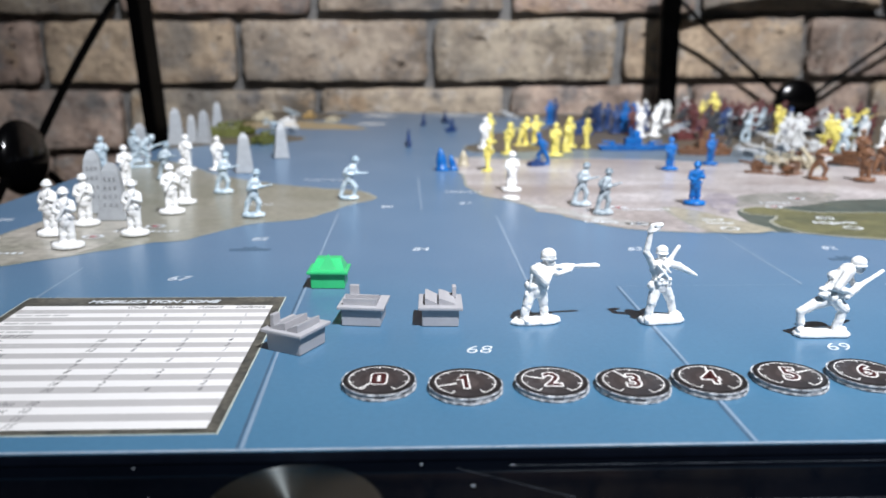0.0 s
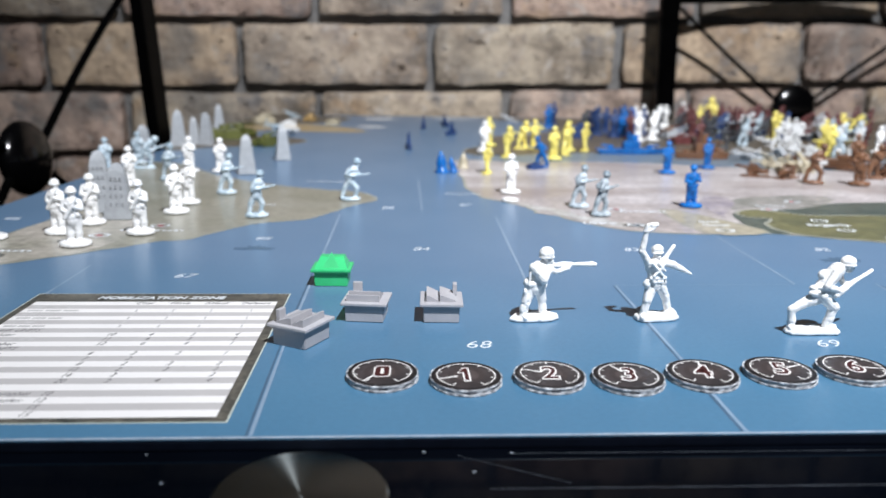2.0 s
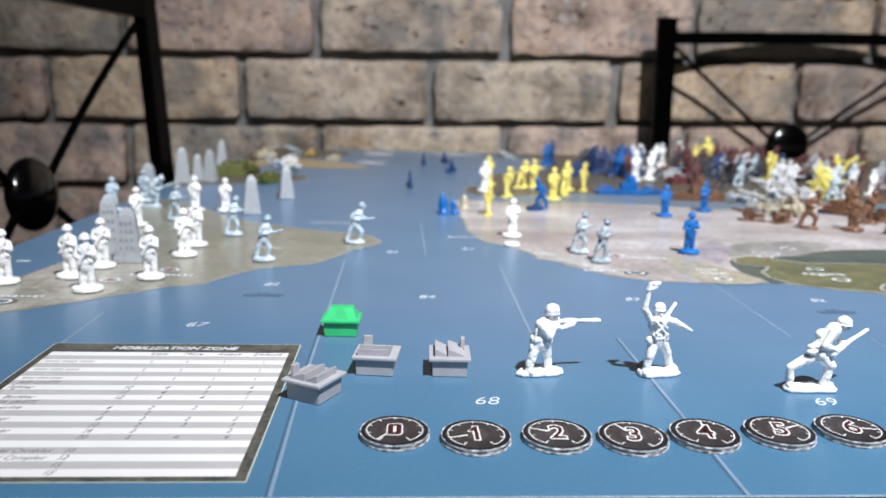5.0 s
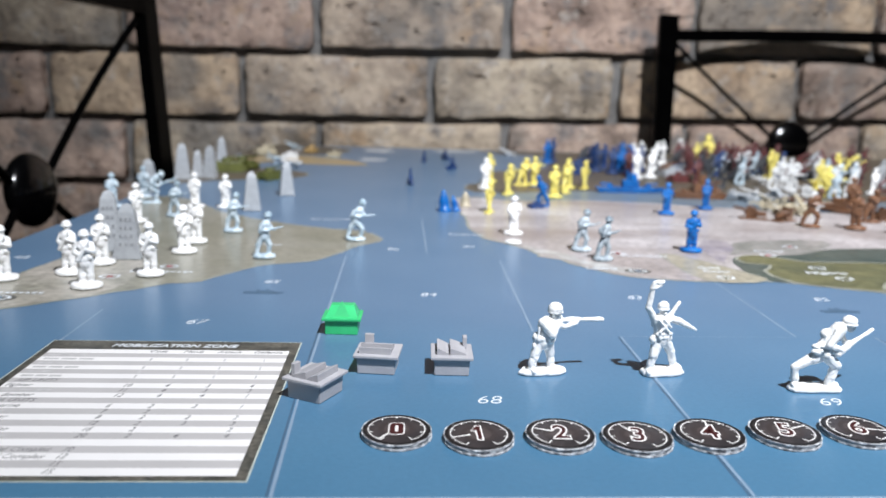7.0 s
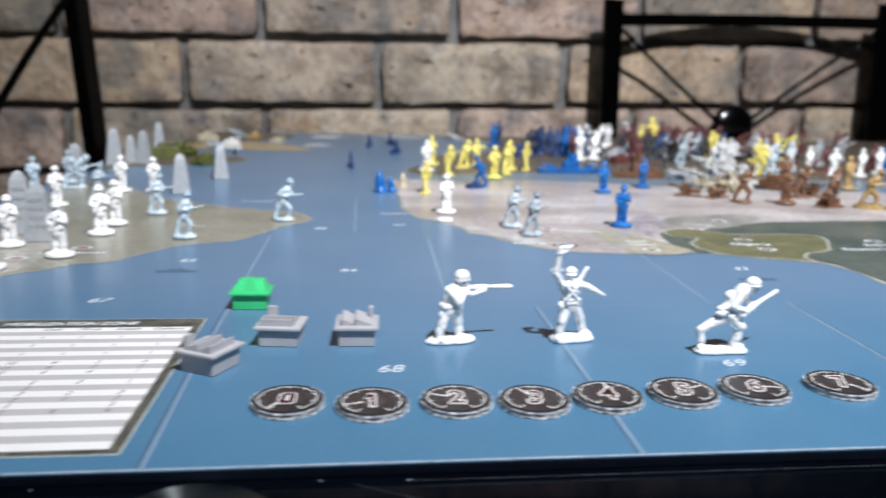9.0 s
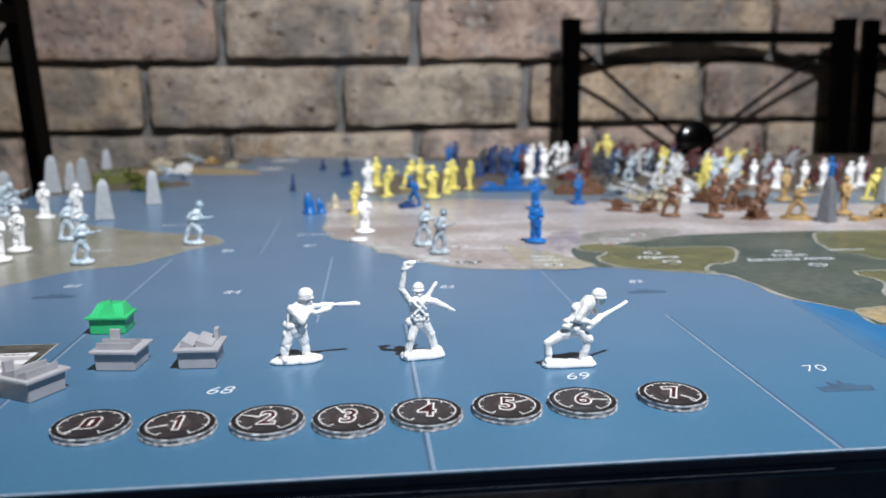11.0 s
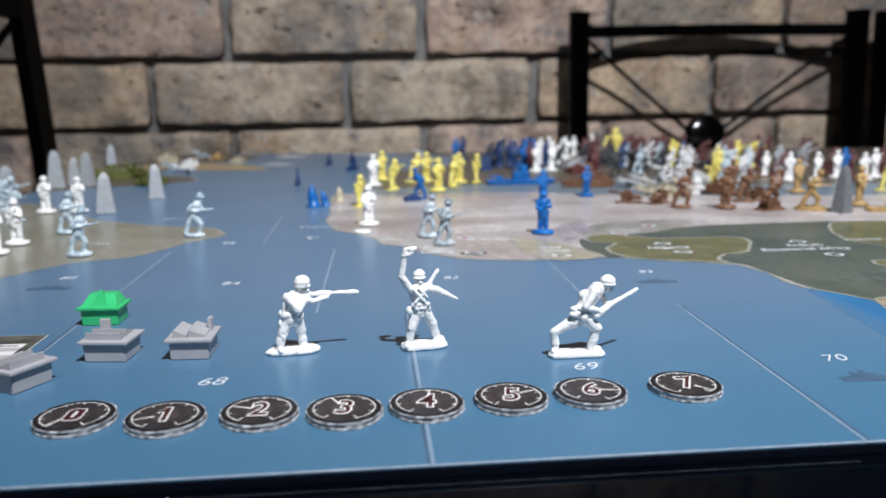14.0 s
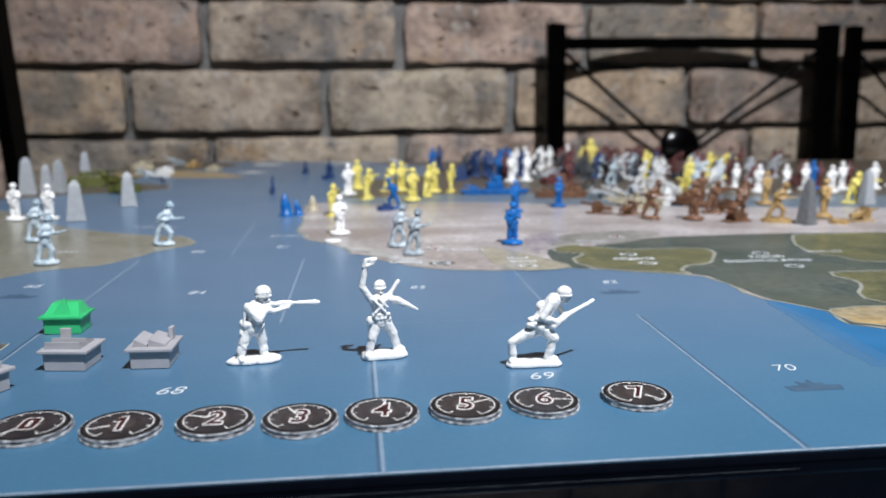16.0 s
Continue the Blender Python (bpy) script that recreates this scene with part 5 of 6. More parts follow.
EAST = "soldiers crowded on the brown continent"
CROWD = (("stand", WHITE, 0.175, 0.496), ("stand", WHITE, 0.189, 0.503), ("stand", WHITE, 0.200, 0.590), ("stand", WHITE, 0.212, 0.600), ("stand", WHITE, 0.217, 0.575), ("stand", WHITE, 0.250, 0.650), ("stand", WHITE, 0.272, 0.665),
         ("stand", WHITE, 0.228, 0.600), ("stand", YELLOW, 0.280, 0.635), ("stand", YELLOW, 0.288, 0.640), ("stand", YELLOW, 0.300, 0.523), ("aim", YELLOW, 0.298, 0.515), ("stand", YELLOW, 0.313, 0.467), ("aim", YELLOW, 0.357, 0.523),
         ("run", YELLOW, 0.367, 0.522), ("charge", YELLOW, 0.2923, 0.426), ("stand", YELLOW, 0.284, 0.405), ("aim", YELLOW, 0.360, 0.334), ("charge", PALEBLUE, 0.265, 0.546), ("run", OFFWHITE, 0.291, 0.562), ("charge", PALEBLUE, 0.294, 0.540),
         ("stand", OFFWHITE, 0.299, 0.500), ("charge", PALEBLUE, 0.284, 0.395), ("run", OFFWHITE, 0.300, 0.405), ("stand", PALEBLUE, 0.318, 0.430), ("charge", OFFWHITE, 0.271, 0.430), ("stand", PALEBLUE, 0.325, 0.480),
         ("stand", WHITE, 0.3286, 0.423), ("stand", WHITE, 0.3353, 0.402), ("stand", WHITE, 0.3545, 0.400), ("stand", WHITE, 0.3819, 0.418), ("stand", WHITE, 0.3893, 0.397), ("stand", WHITE, 0.410, 0.4155),
         ("stand", BLUE, 0.3913, 0.424), ("stand", NAVY, 0.168, 0.570), ("stand", CHARCOAL, 0.160, 0.560), ("stand", NAVY, 0.176, 0.548), ("stand", BLUE, 0.186, 0.552), ("stand", BLUE, 0.180, 0.556), ("stand", CHARCOAL, 0.192, 0.575), ("stand", NAVY, 0.194, 0.600), ("stand", MAROON, 0.292, 0.600), ("stand", MAROON, 0.300, 0.590), ("run", MAROON, 0.315, 0.605), ("stand", CHARCOAL, 0.270, 0.600), ("run", CHARCOAL, 0.282, 0.560), ("stand", OFFWHITE, 0.276, 0.530), ("run", PALEBLUE, 0.310, 0.450), ("stand", OFFWHITE, 0.333, 0.455), ("charge", OFFWHITE, 0.262, 0.440), ("stand", OFFWHITE, 0.296, 0.480), ("stand", MAROON, 0.340, 0.500), ("stand", BROWN, 0.256, 0.330), ("stand", BLUE, 0.125, 0.617), ("run", NAVY, 0.158, 0.590), ("stand", NAVY, 0.134, 0.640),
         ("stand", MAROON, 0.304, 0.611), ("run", MAROON, 0.319, 0.624), ("stand", MAROON, 0.337, 0.639), ("aim", MAROON, 0.328, 0.600), ("stand", MAROON, 0.310, 0.660), ("stand", MAROON, 0.350, 0.660), ("stand", MAROON, 0.401, 0.430),
         ("stand", MAROON, 0.422, 0.425), ("charge", MAROON, 0.426, 0.597), ("stand", MAROON, 0.462, 0.593), ("run", MAROON, 0.440, 0.560), ("stand", MAROON, 0.175, 0.515), ("charge", CHARCOAL, 0.254, 0.560), ("run", CHARCOAL, 0.275, 0.580), ("charge", CHARCOAL, 0.310, 0.575),
         ("stand", STONE, 0.369, 0.476), ("run", STONE, 0.420, 0.528), ("stand", STONE, 0.385, 0.500), ("charge", BROWN, 0.1996, 0.2715), ("stand", BROWN, 0.2213, 0.267), ("aim", BROWN, 0.244, 0.292), ("run", BROWN, 0.244, 0.264), ("stand", TAN, 0.2988, 0.3306), ("charge", TAN, 0.2624, 0.2577), ("stand", TAN, 0.2966, 0.2693),
         ("stand", YELLOW, 0.281, 0.610), ("stand", YELLOW, 0.275, 0.600), ("stand", MAROON, 0.262, 0.575), ("run", MAROON, 0.284, 0.585), ("stand", MAROON, 0.300, 0.568), ("stand", MAROON, 0.330, 0.575), ("charge", MAROON, 0.345, 0.610), ("stand", CHARCOAL, 0.322, 0.560), ("run", CHARCOAL, 0.240, 0.590), ("stand", MAROON, 0.238, 0.545), ("charge", CHARCOAL, 0.205, 0.540), ("stand", NAVY, 0.154, 0.545), ("run", CHARCOAL, 0.148, 0.575), ("stand", NAVY, 0.198, 0.560),
         ("stand", CHARCOAL, 0.340, 0.470), ("run", MAROON, 0.350, 0.480), ("stand", OFFWHITE, 0.330, 0.500), ("stand", MAROON, 0.365, 0.560), ("run", STONE, 0.372, 0.590), ("stand", CHARCOAL, 0.390, 0.540), ("stand", MAROON, 0.440, 0.640), ("stand", STONE, 0.400, 0.560), ("charge", PALEBLUE, 0.250, 0.470), ("run", OFFWHITE, 0.278, 0.450), ("stand", OFFWHITE, 0.305, 0.430), 
         ("stand", CHARCOAL, 0.246, 0.520), ("run", NAVY, 0.256, 0.535), ("charge", CHARCOAL, 0.268, 0.515), ("stand", MAROON, 0.280, 0.545), ("run", CHARCOAL, 0.290, 0.525), ("stand", CHARCOAL, 0.312, 0.535), ("stand", MAROON, 0.246, 0.600), ("stand", MAROON, 0.256, 0.620), ("run", MAROON, 0.330, 0.540), ("charge", NAVY, 0.300, 0.505), ("stand", MAROON, 0.296, 0.640), ("stand", MAROON, 0.270, 0.640), ("run", CHARCOAL, 0.232, 0.500), ("stand", MAROON, 0.216, 0.470), ("charge", CHARCOAL, 0.222, 0.440), ("stand", MAROON, 0.410, 0.460), ("stand", MAROON, 0.392, 0.440), ("stand", CHARCOAL, 0.360, 0.440), ("run", MAROON, 0.350, 0.440),
         ("stand", BLUE, 0.172, 0.530), ("stand", BLUE, 0.182, 0.536), ("stand", NAVY, 0.164, 0.528), ("stand", WHITE, 0.440, 0.420), ("stand", WHITE, 0.470, 0.440), ("run", YELLOW, 0.455, 0.400), ("stand", BROWN, 0.500, 0.420), ("aim", WHITE, 0.520, 0.470), ("stand", PALEBLUE, 0.540, 0.430))
TALL = ((0.281, 0.610), (0.275, 0.600))
WORDS = {"chalk_white_plastic": "chalk white", "white_plastic": "white", "yellow_plastic": "yellow", "pale_blue_plastic": "pale blue", "blue_plastic": "blue", "navy_plastic": "dark navy", "maroon_plastic": "maroon", "charcoal_plastic": "charcoal", "grey_tower_plastic": "grey", "brown_plastic": "brown", "tan_plastic": "tan"}
DOING = {"stand": "standing in the crowd", "aim": "aiming a rifle", "run": "running with a rifle", "charge": "stepping forward"}
rnd = random.Random(5)
for p, m, x, y in CROWD:
    soldier(p, m, x, y, rnd.uniform(-35, 35), "%s plastic toy soldier %s" % (WORDS[m.name], DOING[p]), EAST, rnd.uniform(1.08, 1.18) * (1.5 if (x, y) in TALL else 1.14 if y > 0.48 and m in (WHITE, YELLOW, BLUE, NAVY, MAROON) else 1.0), rnd.uniform(-3, 3))


# ---- towers, ships, guns and other pieces ----
def tower(x, y, turn, wide=0.0115, tall=0.025, deep=0.007, dots=False, mat=None, word="grey"):
    t = thing("tower_piece", "%s plastic tapering tower piece" % word, "game piece", "grey towers", place=pose(x, y, 0.0001, 0, 0, turn))
    bm = bmesh.new()
    rows = [(0, 1.0), (0.12, 0.93), (0.86, 0.54), (0.96, 0.34), (1.0, 0.16)]
    loops = [[bm.verts.new((sx * wide / 2 * k, sy * deep / 2 * k, tall * h)) for sx, sy in ((-1, -1), (1, -1), (1, 1), (-1, 1))] for h, k in rows]
    for a, b in zip(loops, loops[1:]):
        for i in range(4):
            bm.faces.new((a[i], a[(i + 1) % 4], b[(i + 1) % 4], b[i]))
    bm.faces.new(loops[-1])
    bm.faces.new(loops[0][::-1])
    bmesh.ops.bevel(bm, geom=bm.edges[:], offset=0.0003, segments=2, affect="EDGES")
    shaft = part("shaft", bm, mat or STONE, t)
    # slits are proud blocks; recess shade is put into their darker grey
    for r in range(4 if dots else 0):
        h = 0.25 + r * 0.15
        k = 0.93 - (h - 0.12) / 0.73 * 0.33
        for sx in (-0.45, 0.0, 0.45):
            part("slit", box(sx * wide / 2 * k - 0.0004, sx * wide / 2 * k + 0.0004, -deep / 2 * k - 0.00012, -deep / 2 * k + 0.0006, tall * h, tall * h + 0.0012), SLIT, shaft)
    return t


for x, y, turn, w, h in ((-0.128, 0.184, 12, 0.0098, 0.0235), (-0.1165, 0.171, 4, 0.0104, 0.0205), (-0.1660, 0.421, 12, 0.0110, 0.0245), (-0.1595, 0.436, 10, 0.008, 0.019), (-0.1500, 0.432, -14, 0.0092, 0.0225), (-0.1655, 0.536, 10, 0.0090, 0.0225),
                         (-0.094, 0.290, 14, 0.0093, 0.0205), (-0.085, 0.351, 20, 0.0090, 0.0200), (-0.166, 0.350, 0, 0.0100, 0.020), (0.364, 0.326, 10, 0.0085, 0.022)):
    tower(x, y, turn, w, h, dots=-0.14 < x < -0.11)
tower(0.272, 0.2466, 24, 0.0085, 0.0235, mat=DARKSTONE, word="dark grey")


def ship(x, y, turn, mat, word, length, high=1.0, name="warship_piece"):
    s = thing(name, "%s plastic warship piece with a low deck house" % word, "game piece", "ship pieces", place=pose(x, y, 0.0001, 0, 0, turn))
    a, b = length / 2, length * 0.10
    pts = [(-a, -b * 0.6), (-a * 0.5, -b), (a * 0.5, -b), (a, 0), (a * 0.5, b), (-a * 0.5, b), (-a, b * 0.6)]
    bm = prism(pts, 0, length * 0.07 * high)
    for v in bm.verts:
        if v.co.z < 1e-6:
            v.co.x, v.co.y = v.co.x * 0.9, v.co.y * 0.8
    bmesh.ops.bevel(bm, geom=bm.edges[:], offset=length * 0.008, segments=1, affect="EDGES")
    part("hull", bm, mat, s)
    z = length * 0.07 * high
    house = part("deck_house", box(-a * 0.25, a * 0.2, -b * 0.55, b * 0.55, z, z + length * 0.10 * high, length * 0.01), mat, s)
    part("bridge", box(-a * 0.05, a * 0.15, -b * 0.4, b * 0.4, z + length * 0.10 * high, z + length * 0.19 * high, length * 0.01), mat, house)
    bm = bmesh.new()
    tube(bm, (-a * 0.1, 0, z + length * 0.1 * high), (-a * 0.1, 0, z + length * 0.23 * high), length * 0.018, length * 0.012)
    part("funnel", bm, mat, house)
    for sx in (-0.6, 0.5):
        bm = bmesh.new()
        bmesh.ops.create_cone(bm, cap_ends=True, segments=12, radius1=length * 0.045, radius2=length * 0.035, depth=length * 0.05, matrix=Matrix.Translation((a * sx, 0, z + length * 0.025)))
        tube(bm, (a * sx, 0, z + length * 0.035), (a * (sx + (0.25 if sx > 0 else -0.25)), 0, z + length * 0.05), length * 0.012)
        part("gun_turret", bm, mat, s)
    return s


ship(0.143, 0.404, 2, BLUE, "blue", 0.050, 1.0)
ship(0.182, 0.378, -8, BROWN, "brown", 0.036, 1.7)
ship(0.2470, 0.328, -50, BROWN, "brown", 0.056, 0.62)
for x, y, turn in ((0.006, 0.600, 80), (0.027, 0.629, 110), (0.028, 0.536, 60), (-0.009, 0.424, 95)):
    ship(x, y, turn, NAVY, "dark navy", 0.020, 2.0, "small_boat_piece")


def bottle(x, y, mat, word, tall, r, lean=0.0):
    """A small upright game marker with a narrow neck."""
    p = thing("upright_marker", "small upright %s plastic marker with a narrow tip" % word, "game piece", place=pose(x, y, 0.0001))
    slope = math.tan(radians(lean))
    bm = bmesh.new()
    prof = [(1.0, 0.0), (1.0, 0.10), (0.80, 0.14), (0.85, 0.45), (0.55, 0.72), (0.28, 0.90), (0.05, 1.0)]
    n = 14
    loops = [[bm.verts.new((tall * h * slope + r * k * math.cos(2 * math.pi * i / n), r * k * math.sin(2 * math.pi * i / n), tall * h)) for i in range(n)] for k, h in prof]
    for a, b in zip(loops, loops[1:]):
        for i in range(n):
            bm.faces.new((a[i], a[(i + 1) % n], b[(i + 1) % n], b[i]))
    bm.faces.new(loops[0][::-1])
    bm.faces.new(loops[-1])
    part("marker_body", bm, mat, p, smooth=True)
    bm = bmesh.new()
    bmesh.ops.create_cone(bm, cap_ends=True, segments=16, radius1=r * 1.15, radius2=r * 1.1, depth=0.0008, matrix=Matrix.Translation((0, 0, 0.0004)))
    part("foot", bm, mat, p)


bottle(0.0085, 0.302, BLUE, "blue", 0.0120, 0.0034, -5)
bottle(0.0150, 0.304, BLUE, "blue", 0.0085, 0.0023, -14)
bottle(0.0215, 0.323, KHAKI, "khaki", 0.0085, 0.0030)


def gun(x, y, turn, mat, word, size=1.0):
    g = thing("artillery_piece", "%s plastic field gun piece with two spoked wheels" % word, "game piece", "gun pieces", place=pose(x, y, 0.0001, 0, 0, turn) @ Matrix.Scale(size, 4))
    bm = bmesh.new()
    tube(bm, (-0.003, 0, 0.0042), (0.009, 0, 0.0060), 0.0010, 0.0007)
    part("barrel", bm, mat, g, smooth=True)
    carriage = part("carriage", box(-0.008, 0.002, -0.0010, 0.0010, 0.0018, 0.0042, 0.0003), mat, g)
    part("gun_shield", box(0.0012, 0.0020, -0.0030, 0.0030, 0.0020, 0.0075, 0.0002), mat, g)
    part("base", box(-0.009, 0.006, -0.0035, 0.0035, 0.0, 0.0008, 0.0003), mat, g)
    for sy in (-1, 1):
        bm = bmesh.new()
        for k in range(12):
            a, b = 2 * math.pi * k / 12, 2 * math.pi * (k + 1) / 12
            tube(bm, (0.0029 * math.cos(a), sy * 0.0026, 0.0036 + 0.0029 * math.sin(a)), (0.0029 * math.cos(b), sy * 0.0026, 0.0036 + 0.0029 * math.sin(b)), 0.00045, sides=6)
        for k in range(3):
            a = math.pi * k / 3
            tube(bm, (0.0028 * math.cos(a), sy * 0.0026, 0.0036 + 0.0028 * math.sin(a)), (-0.0028 * math.cos(a), sy * 0.0026, 0.0036 - 0.0028 * math.sin(a)), 0.0003, sides=6)
        part("wheel", bm, mat, carriage)
    return g


for x, y, turn, m, word in ((0.179, 0.297, 160, BROWN, "brown"), (0.240, 0.259, 200, BROWN, "brown"), (0.310, 0.256, 10, TAN, "tan"), (0.271, 0.408, 150, OFFWHITE, "white"), (0.196, 0.292, 30, BROWN, "brown"),
                            (0.306, 0.455, 190, YELLOW, "yellow"), (0.256, 0.300, 10, BROWN, "brown"), (0.230, 0.345, 175, BROWN, "brown"), (0.405, 0.470, 20, MAROON, "maroon")):
    gun(x, y, turn, m, word)


def plane(x, y, turn, mat, word, up=0.004, tilt=0.0):
    p = thing("aeroplane_piece", "%s plastic aeroplane piece" % word, "game piece", "aeroplane pieces", place=pose(x, y, 0.0001, tilt, 0, turn))
    bm = bmesh.new()
    tube(bm, (-0.009, 0, up + 0.001), (0.007, 0, up), 0.0006, 0.0014)
    part("fuselage", bm, mat, p, smooth=True)
    part("wing", prism([(0.000, -0.011), (0.003, -0.011), (0.0055, 0), (0.003, 0.011), (0.000, 0.011), (0.000, 0)], up - 0.0004, up + 0.0003), mat, p)
    part("tail", prism([(-0.0092, -0.004), (-0.0075, -0.004), (-0.0065, 0.0), (-0.0075, 0.004), (-0.0092, 0.004)], up + 0.0008, up + 0.0013), mat, p)
    part("fin", box(-0.0092, -0.0072, -0.0003, 0.0003, up + 0.001, up + 0.0045), mat, p)
    part("undercarriage", box(0.001, 0.003, -0.003, 0.003, 0.0, up - 0.0002, 0.0003), mat, p)


for x, y, turn, m, word, tilt in ((0.222, 0.385, 60, OFFWHITE, "white", 14), (0.214, 0.345, 110, KHAKI, "pale khaki", 22), (0.232, 0.372, 140, STONE, "grey", 25), (0.206, 0.371, 25, STONE, "grey", 8), (0.206, 0.332, 70, KHAKI, "pale khaki", 0), (0.097, 0.700, 60, OFFWHITE, "pale grey", 20), (0.200, 0.310, -20, KHAKI, "pale khaki", 0), (0.218, 0.318, 35, KHAKI, "pale khaki", 48), (0.226, 0.330, 80, KHAKI, "pale khaki", 40), (0.236, 0.338, -30, OFFWHITE, "chalk white", 35), (0.222, 0.350, 15, STONE, "grey", 42), (0.488, 0.640, 80, STONE, "grey", 30), (-0.105, 0.520, 30, OFFWHITE, "pale grey", 0), (-0.132, 0.715, 70, PALEBLUE, "pale blue", 18), (-0.125, 0.560, -40, PALEBLUE, "pale blue", 0), (0.268, 0.470, 40, OFFWHITE, "white", 12)):
    plane(x, y, turn, m, word, tilt=tilt)


def tank(x, y, turn, mat, word, size=1.0):
    t = thing("tank_piece", "%s plastic tank piece" % word, "game piece", "tank pieces", place=pose(x, y, 0.0001, 0, 0, turn) @ Matrix.Scale(size, 4))
    for sy in (-1, 1):
        bm = prism([(-0.008, 0.0), (0.007, 0.0), (0.0085, 0.0022), (0.007, 0.0040), (-0.007, 0.0040), (-0.0085, 0.0022)], -0.0011, 0.0011)
        bmesh.ops.rotate(bm, verts=bm.verts[:], matrix=Matrix.Rotation(math.pi / 2, 3, "X"))
        bmesh.ops.translate(bm, verts=bm.verts[:], vec=(0, sy * 0.0034, 0))
        part("track", bm, mat, t)
    part("hull", box(-0.0075, 0.0070, -0.0025, 0.0025, 0.0010, 0.0052, 0.0006), mat, t)
    bm = bmesh.new()
    bmesh.ops.create_cone(bm, cap_ends=True, segments=16, radius1=0.0030, radius2=0.0023, depth=0.0030, matrix=Matrix.Translation((-0.0005, 0, 0.0056)))
    turret = part("turret", bm, mat, t)
    bm = bmesh.new()
    tube(bm, (0.001, 0, 0.0068), (0.0095, 0, 0.0074), 0.0006, 0.0005)
    part("gun_barrel", bm, mat, turret)


for x, y, turn, m, word, size in ((-0.1480, 0.643, 30, KHAKI, "pale khaki", 1.2), (-0.107, 0.676, 80, TAN, "tan", 1.0), (-0.118, 0.600, 10, OFFWHITE, "chalk white", 0.9), (-0.080, 0.629, -20, KHAKI, "pale khaki", 0.8), (-0.148, 0.480, 20, ARMY, "olive", 1.5), (-0.140, 0.497, -30, ARMY, "olive", 1.4), (-0.108, 0.431, 60, ARMY, "olive", 1.2), (0.250, 0.580, 10, CHARCOAL, "charcoal", 1.3), (0.285, 0.600, 160, CHARCOAL, "charcoal", 1.3), (0.300, 0.585, 20, CHARCOAL, "charcoal", 1.2),
                                  (0.345, 0.560, 15, MAROON, "maroon", 1.2), (0.405, 0.585, 100, CHARCOAL, "charcoal", 1.2), (0.192, 0.396, 5, BROWN, "brown", 1.2), (0.225, 0.560, 30, BROWN, "brown", 1.1), (0.214, 0.520, 10, STONE, "grey", 1.2), (0.210, 0.316, 15, KHAKI, "pale khaki", 0.9), (0.262, 0.500, 40, CHARCOAL, "charcoal", 1.2), (0.238, 0.560, -15, NAVY, "dark navy", 1.2), (0.300, 0.550, 70, NAVY, "dark navy", 1.1), (0.205, 0.480, 20, MAROON, "maroon", 1.1), (0.330, 0.515, 10, CHARCOAL, "charcoal", 1.1), (0.0625, 0.3205, 20, NAVY, "dark navy", 0.55), (0.145, 0.565, 0, NAVY, "dark navy", 1.3), (0.135, 0.520, 0, NAVY, "dark navy", 1.0)):
    tank(x, y, turn, m, word, size)


def round_stand(x, y, r, mat, word):
    p = thing("round_base_piece", "%s plastic round base piece with a raised rim" % word, "game piece", place=pose(x, y, 0.0001))
    bm = bmesh.new()
    bmesh.ops.create_cone(bm, cap_ends=True, segments=32, radius1=r, radius2=r * 0.95, depth=0.0012, matrix=Matrix.Translation((0, 0, 0.0006)))
    part("base", bm, mat, p)
    bm = bmesh.new()
    for i in range(20):
        a, b = 2 * math.pi * i / 20, 2 * math.pi * (i + 1) / 20
        tube(bm, (r * 0.86 * math.cos(a), r * 0.86 * math.sin(a), 0.0013), (r * 0.86 * math.cos(b), r * 0.86 * math.sin(b), 0.0013), 0.0005, sides=6)
    part("rim", bm, mat, p)


round_stand(0.2624, 0.2577, 0.0078, TAN, "tan")
round_stand(0.2916, 0.2486, 0.0050, TAN, "tan")
round_stand(0.244, 0.264, 0.0062, BROWN, "brown")

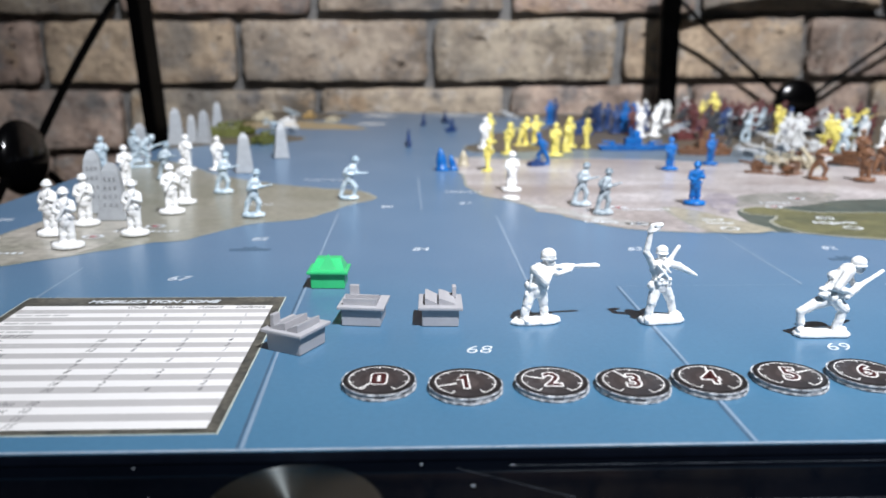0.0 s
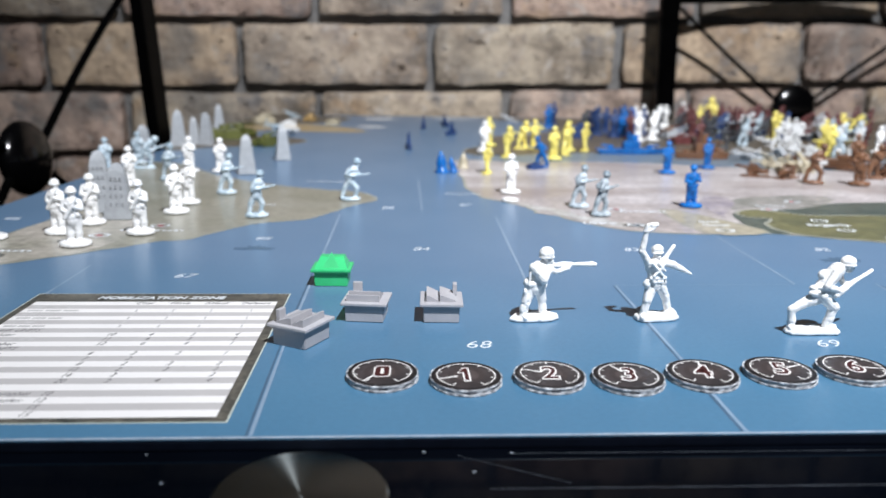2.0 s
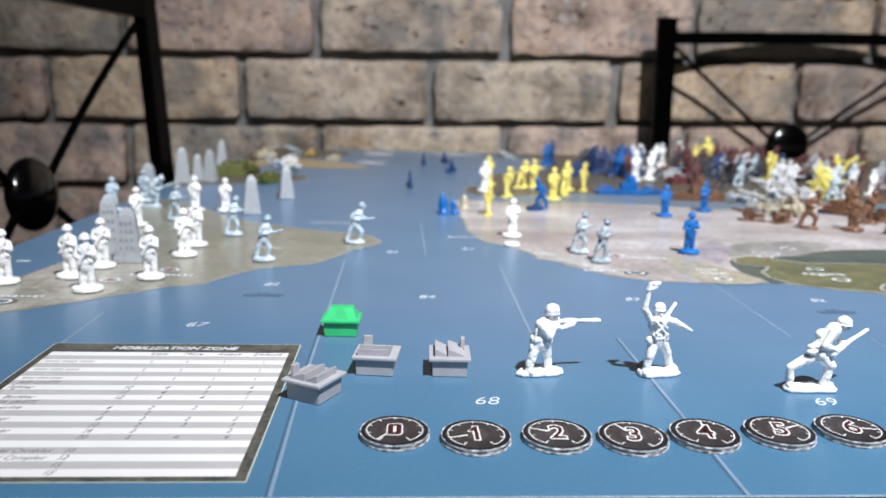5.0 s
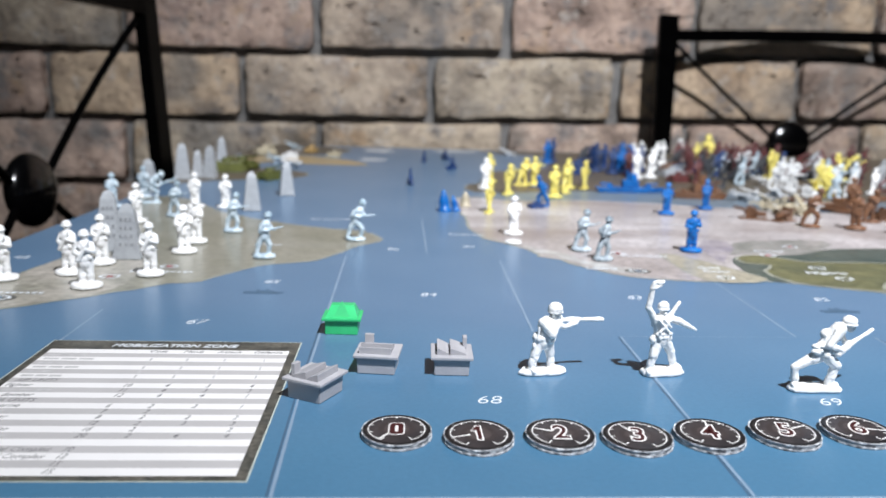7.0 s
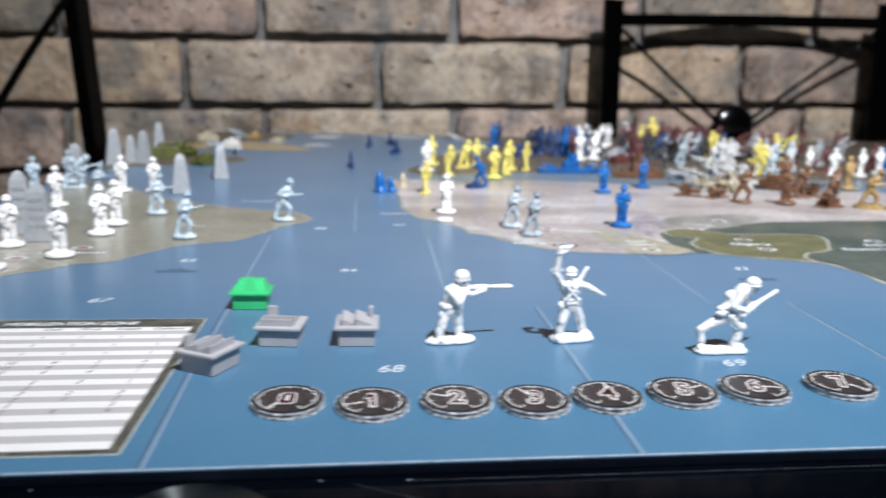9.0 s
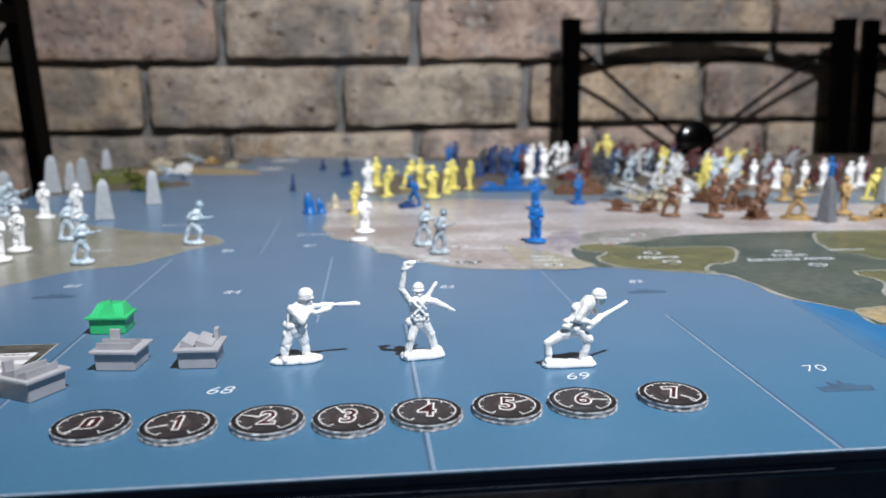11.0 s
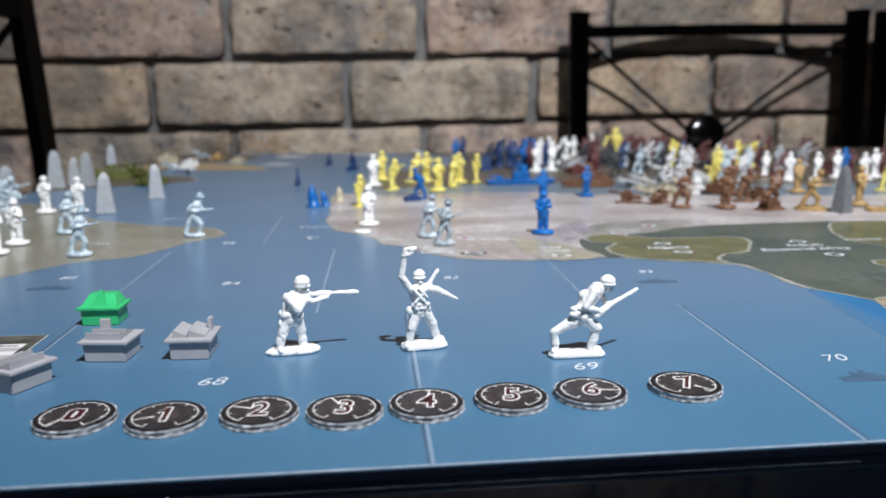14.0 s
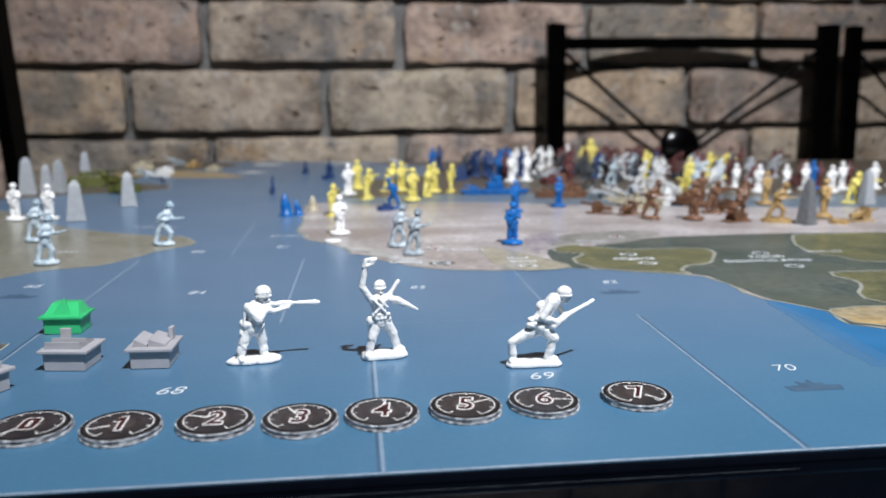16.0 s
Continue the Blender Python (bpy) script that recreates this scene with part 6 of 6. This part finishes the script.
# ---- iron chairs ----
def chair(boss, lean, bow, drop=0.0, thick=0.0115, arch=0.0):
    """Origin on the floor; the seat lies towards -y, the back passes through y = 0 at table height."""
    c = thing("iron_chair", "black wrought iron chair with crossed rods and round boss", "chair", "iron chairs")
    F, half = 0.75 - drop, 0.1744
    slope = math.tan(radians(lean))

    def leaning(bm):
        for v in bm.verts:
            v.co.y += bow * max(0.0, 1 - (v.co.x / half) ** 2)
            if v.co.z > 0.455:
                v.co.y += (v.co.z - F) * slope
            else:
                v.co.y += (0.455 - F) * slope
        return bm

    for sx in (-1, 1):
        bm = bmesh.new()
        for z0, z1 in ((0.0, 0.455), (0.455, F + 0.1610)):
            bmesh.ops.create_cube(bm, size=1, matrix=Matrix.LocRotScale((sx * half, 0, (z0 + z1) / 2), None, (0.0236, thick, z1 - z0)))
        bmesh.ops.remove_doubles(bm, verts=bm.verts[:], dist=1e-6)
        bmesh.ops.bevel(bm, geom=[e for e in bm.edges if abs(e.verts[0].co.z - e.verts[1].co.z) > 0.1], offset=0.0015, segments=2, affect="EDGES")
        part("back_post", leaning(bm), IRON, c)
        part("front_leg", box(sx * half - 0.011, sx * half + 0.011, -0.40, -0.378, 0.0, 0.435, 0.0015), IRON, c)
    for rail, z0 in (("top_rail", 0.1305), ("lower_rail", -0.115)):
        bm = bmesh.new()
        loops = []
        for i in range(25):
            x = -half + 0.0115 + (2 * half - 0.023) * i / 24
            lift = arch * (1 - (x / half) ** 2)
            loops.append([bm.verts.new((x, y, F + z + lift)) for y, z in ((-0.005, z0), (0.005, z0), (0.005, z0 + 0.0135), (-0.005, z0 + 0.0135))])
        for a, b in zip(loops, loops[1:]):
            for k in range(4):
                bm.faces.new((a[k], b[k], b[(k + 1) % 4], a[(k + 1) % 4]))
        bm.faces.new(loops[0])
        bm.faces.new(loops[-1][::-1])
        bmesh.ops.recalc_face_normals(bm, faces=bm.faces[:])
        part(rail, leaning(bm), IRON, c)
    for sx in (-1, 1):
        for end in (0.130, -0.098):
            bm = bmesh.new()
            loops = []
            for k in range(13):
                x, z = sx * (0.010 + (half - 0.020) * k / 12), F + 0.010 + (end - 0.010) * k / 12
                side = Vector((-(end - 0.010), 0, sx * (half - 0.020))).normalized()
                loops.append([bm.verts.new(Vector((x, 0, z)) + side * 0.0026 * math.cos(a) + Vector((0, 0.0026 * math.sin(a), 0))) for a in (2 * math.pi * q / 10 for q in range(10))])
            for a, b in zip(loops, loops[1:]):
                for k in range(10):
                    bm.faces.new((a[k], b[k], b[(k + 1) % 10], a[(k + 1) % 10]))
            bm.faces.new(loops[0])
            bm.faces.new(loops[-1][::-1])
            bmesh.ops.recalc_face_normals(bm, faces=bm.faces[:])
            part("cross_rod", leaning(bm), IRON, c, smooth=True)
    bm = bmesh.new()
    bmesh.ops.create_uvsphere(bm, u_segments=32, v_segments=18, radius=1, matrix=Matrix.LocRotScale((0, 0, F + 0.0115), None, boss))
    part("boss", leaning(bm), BOSS, c, "glossy black round boss", smooth=True)
    part("seat", box(-half - 0.01, half + 0.01, -0.405, (0.455 - F) * slope - 0.007, 0.436, 0.455, 0.004), IRON, c)
    return c


LEVEL = -math.degrees(TILT)
first = chair((0.0275, 0.0115, 0.0280), 1.0, 0.036, -0.0025, arch=0.0045)
first.matrix_basis = pose(0.4842, 0.790, -0.75, 0, LEVEL, 0)
second = chair((0.0275, 0.0115, 0.0280), 1.0, 0.036, -0.0075, arch=0.0045)
second.matrix_basis = pose(0.8680, 0.790, -0.75, 0, LEVEL, 0)
side = chair((0.0250, 0.0105, 0.0225), 3.7, 0.0194, 0.0128, thick=0.0096)
side.matrix_basis = pose(-0.2188, 0.3577, -0.75, 0, 0, 87.7)

# steel disc on the glass, sized and placed to fit the camera's view
bm = bmesh.new()
n, prof = 64, [(0.0, 0.0), (0.3, 0.00002), (0.92, 0.0), (1.0, -0.0006)]
loops = [[bm.verts.new((0.0131 * k * math.cos(2 * math.pi * i / n), 0.0131 * k * math.sin(2 * math.pi * i / n), h)) for i in range(n)] for k, h in prof[1:]]
for a, b in zip(loops, loops[1:]):
    for i in range(n):
        bm.faces.new((a[i], b[i], b[(i + 1) % n], a[(i + 1) % n]))
bm.faces.new(loops[0])
part("mounting_disc", bm, STEEL, table, "spun steel disc", place=pose(-0.0268, -0.0127, -0.0019))


# ---- bricks of the wall ----
def brick_mesh(seed, w=0.2230, h=0.0708, d=0.055):
    us = [-1, -0.975] + [-0.85 + 0.17 * i for i in range(11)] + [0.975, 1]
    vs = [-1, -0.93, -0.6, -0.2, 0.2, 0.6, 0.93, 1]
    bm = bmesh.new()
    grid = []
    for v in vs:
        row = []
        for u in us:
            out = abs(u) == 1 or abs(v) == 1
            x, z = u * w / 2, v * h / 2
            if abs(u) == 1 and abs(v) == 1:
                x, z = x * 0.975, z * 0.915
            x += noise.noise(Vector((seed * 3.1, v * 3, u))) * 0.0016 + (noise.noise(Vector((seed * 7.7, v * 9, u * 2))) * 0.0030 if abs(u) > 0.9 else 0)
            z += noise.noise(Vector((u * 4, seed * 5.7, v))) * 0.0016 + (noise.noise(Vector((u * 17, seed * 9.1, v))) * 0.0034 if abs(v) > 0.9 else 0)
            y = ((0.0012 if v == -1 else 0.0028) if out else 0) + noise.noise(Vector((u * 3 + seed, v * 2, 1.7))) * 0.0016 + noise.noise(Vector((u * 11 + seed, v * 5, 4.7))) * 0.0007
            row.append(bm.verts.new((x, y, z)))
        grid.append(row)
    for j in range(len(vs) - 1):
        for i in range(len(us) - 1):
            bm.faces.new((grid[j][i], grid[j][i + 1], grid[j + 1][i + 1], grid[j + 1][i]))
    rim = grid[0] + [r[-1] for r in grid[1:]] + grid[-1][-2::-1] + [r[0] for r in grid[-2:0:-1]]
    near = [bm.verts.new(v.co) for v in rim]
    back = [bm.verts.new((v.co.x, d, v.co.z)) for v in rim]
    m = len(rim)
    for i in range(m):
        bm.faces.new((near[(i + 1) % m], near[i], back[i], back[(i + 1) % m]))
    me = bpy.data.meshes.new("brick")
    bm.to_mesh(me)
    bm.free()
    me.materials.append(BRICK)
    me.shade_smooth()
    return me


BRICKS = [brick_mesh(k + 1) for k in range(11)]
PITCH, COURSE = 0.2335, 0.0803
rnd = random.Random(11)
for k in range(-9, 20):
    start = 0.0213 if k % 2 == 0 else 0.1150
    for n in range(-7, 10):
        x = start + (n + 0.5) * PITCH + rnd.uniform(-0.002, 0.002)
        z = 0.030 + (k + 0.5) * COURSE + TILT * x + rnd.uniform(-0.0015, 0.0015)
        if not (-1.15 < x < 1.45 and -0.71 < z < 1.60):
            continue
        ob = new("brick", rnd.choice(BRICKS))
        ob.parent = brick_wall
        ob.matrix_basis = pose(x, WALL_Y + rnd.uniform(-0.0015, 0.0015), z, rnd.uniform(-0.6, 0.6), -math.degrees(TILT) + rnd.uniform(-0.5, 0.5), rnd.uniform(-0.5, 0.5)) @ Matrix.Diagonal((1 + rnd.uniform(-0.012, 0.008), 1, 1 + rnd.uniform(-0.03, 0.02), 1))
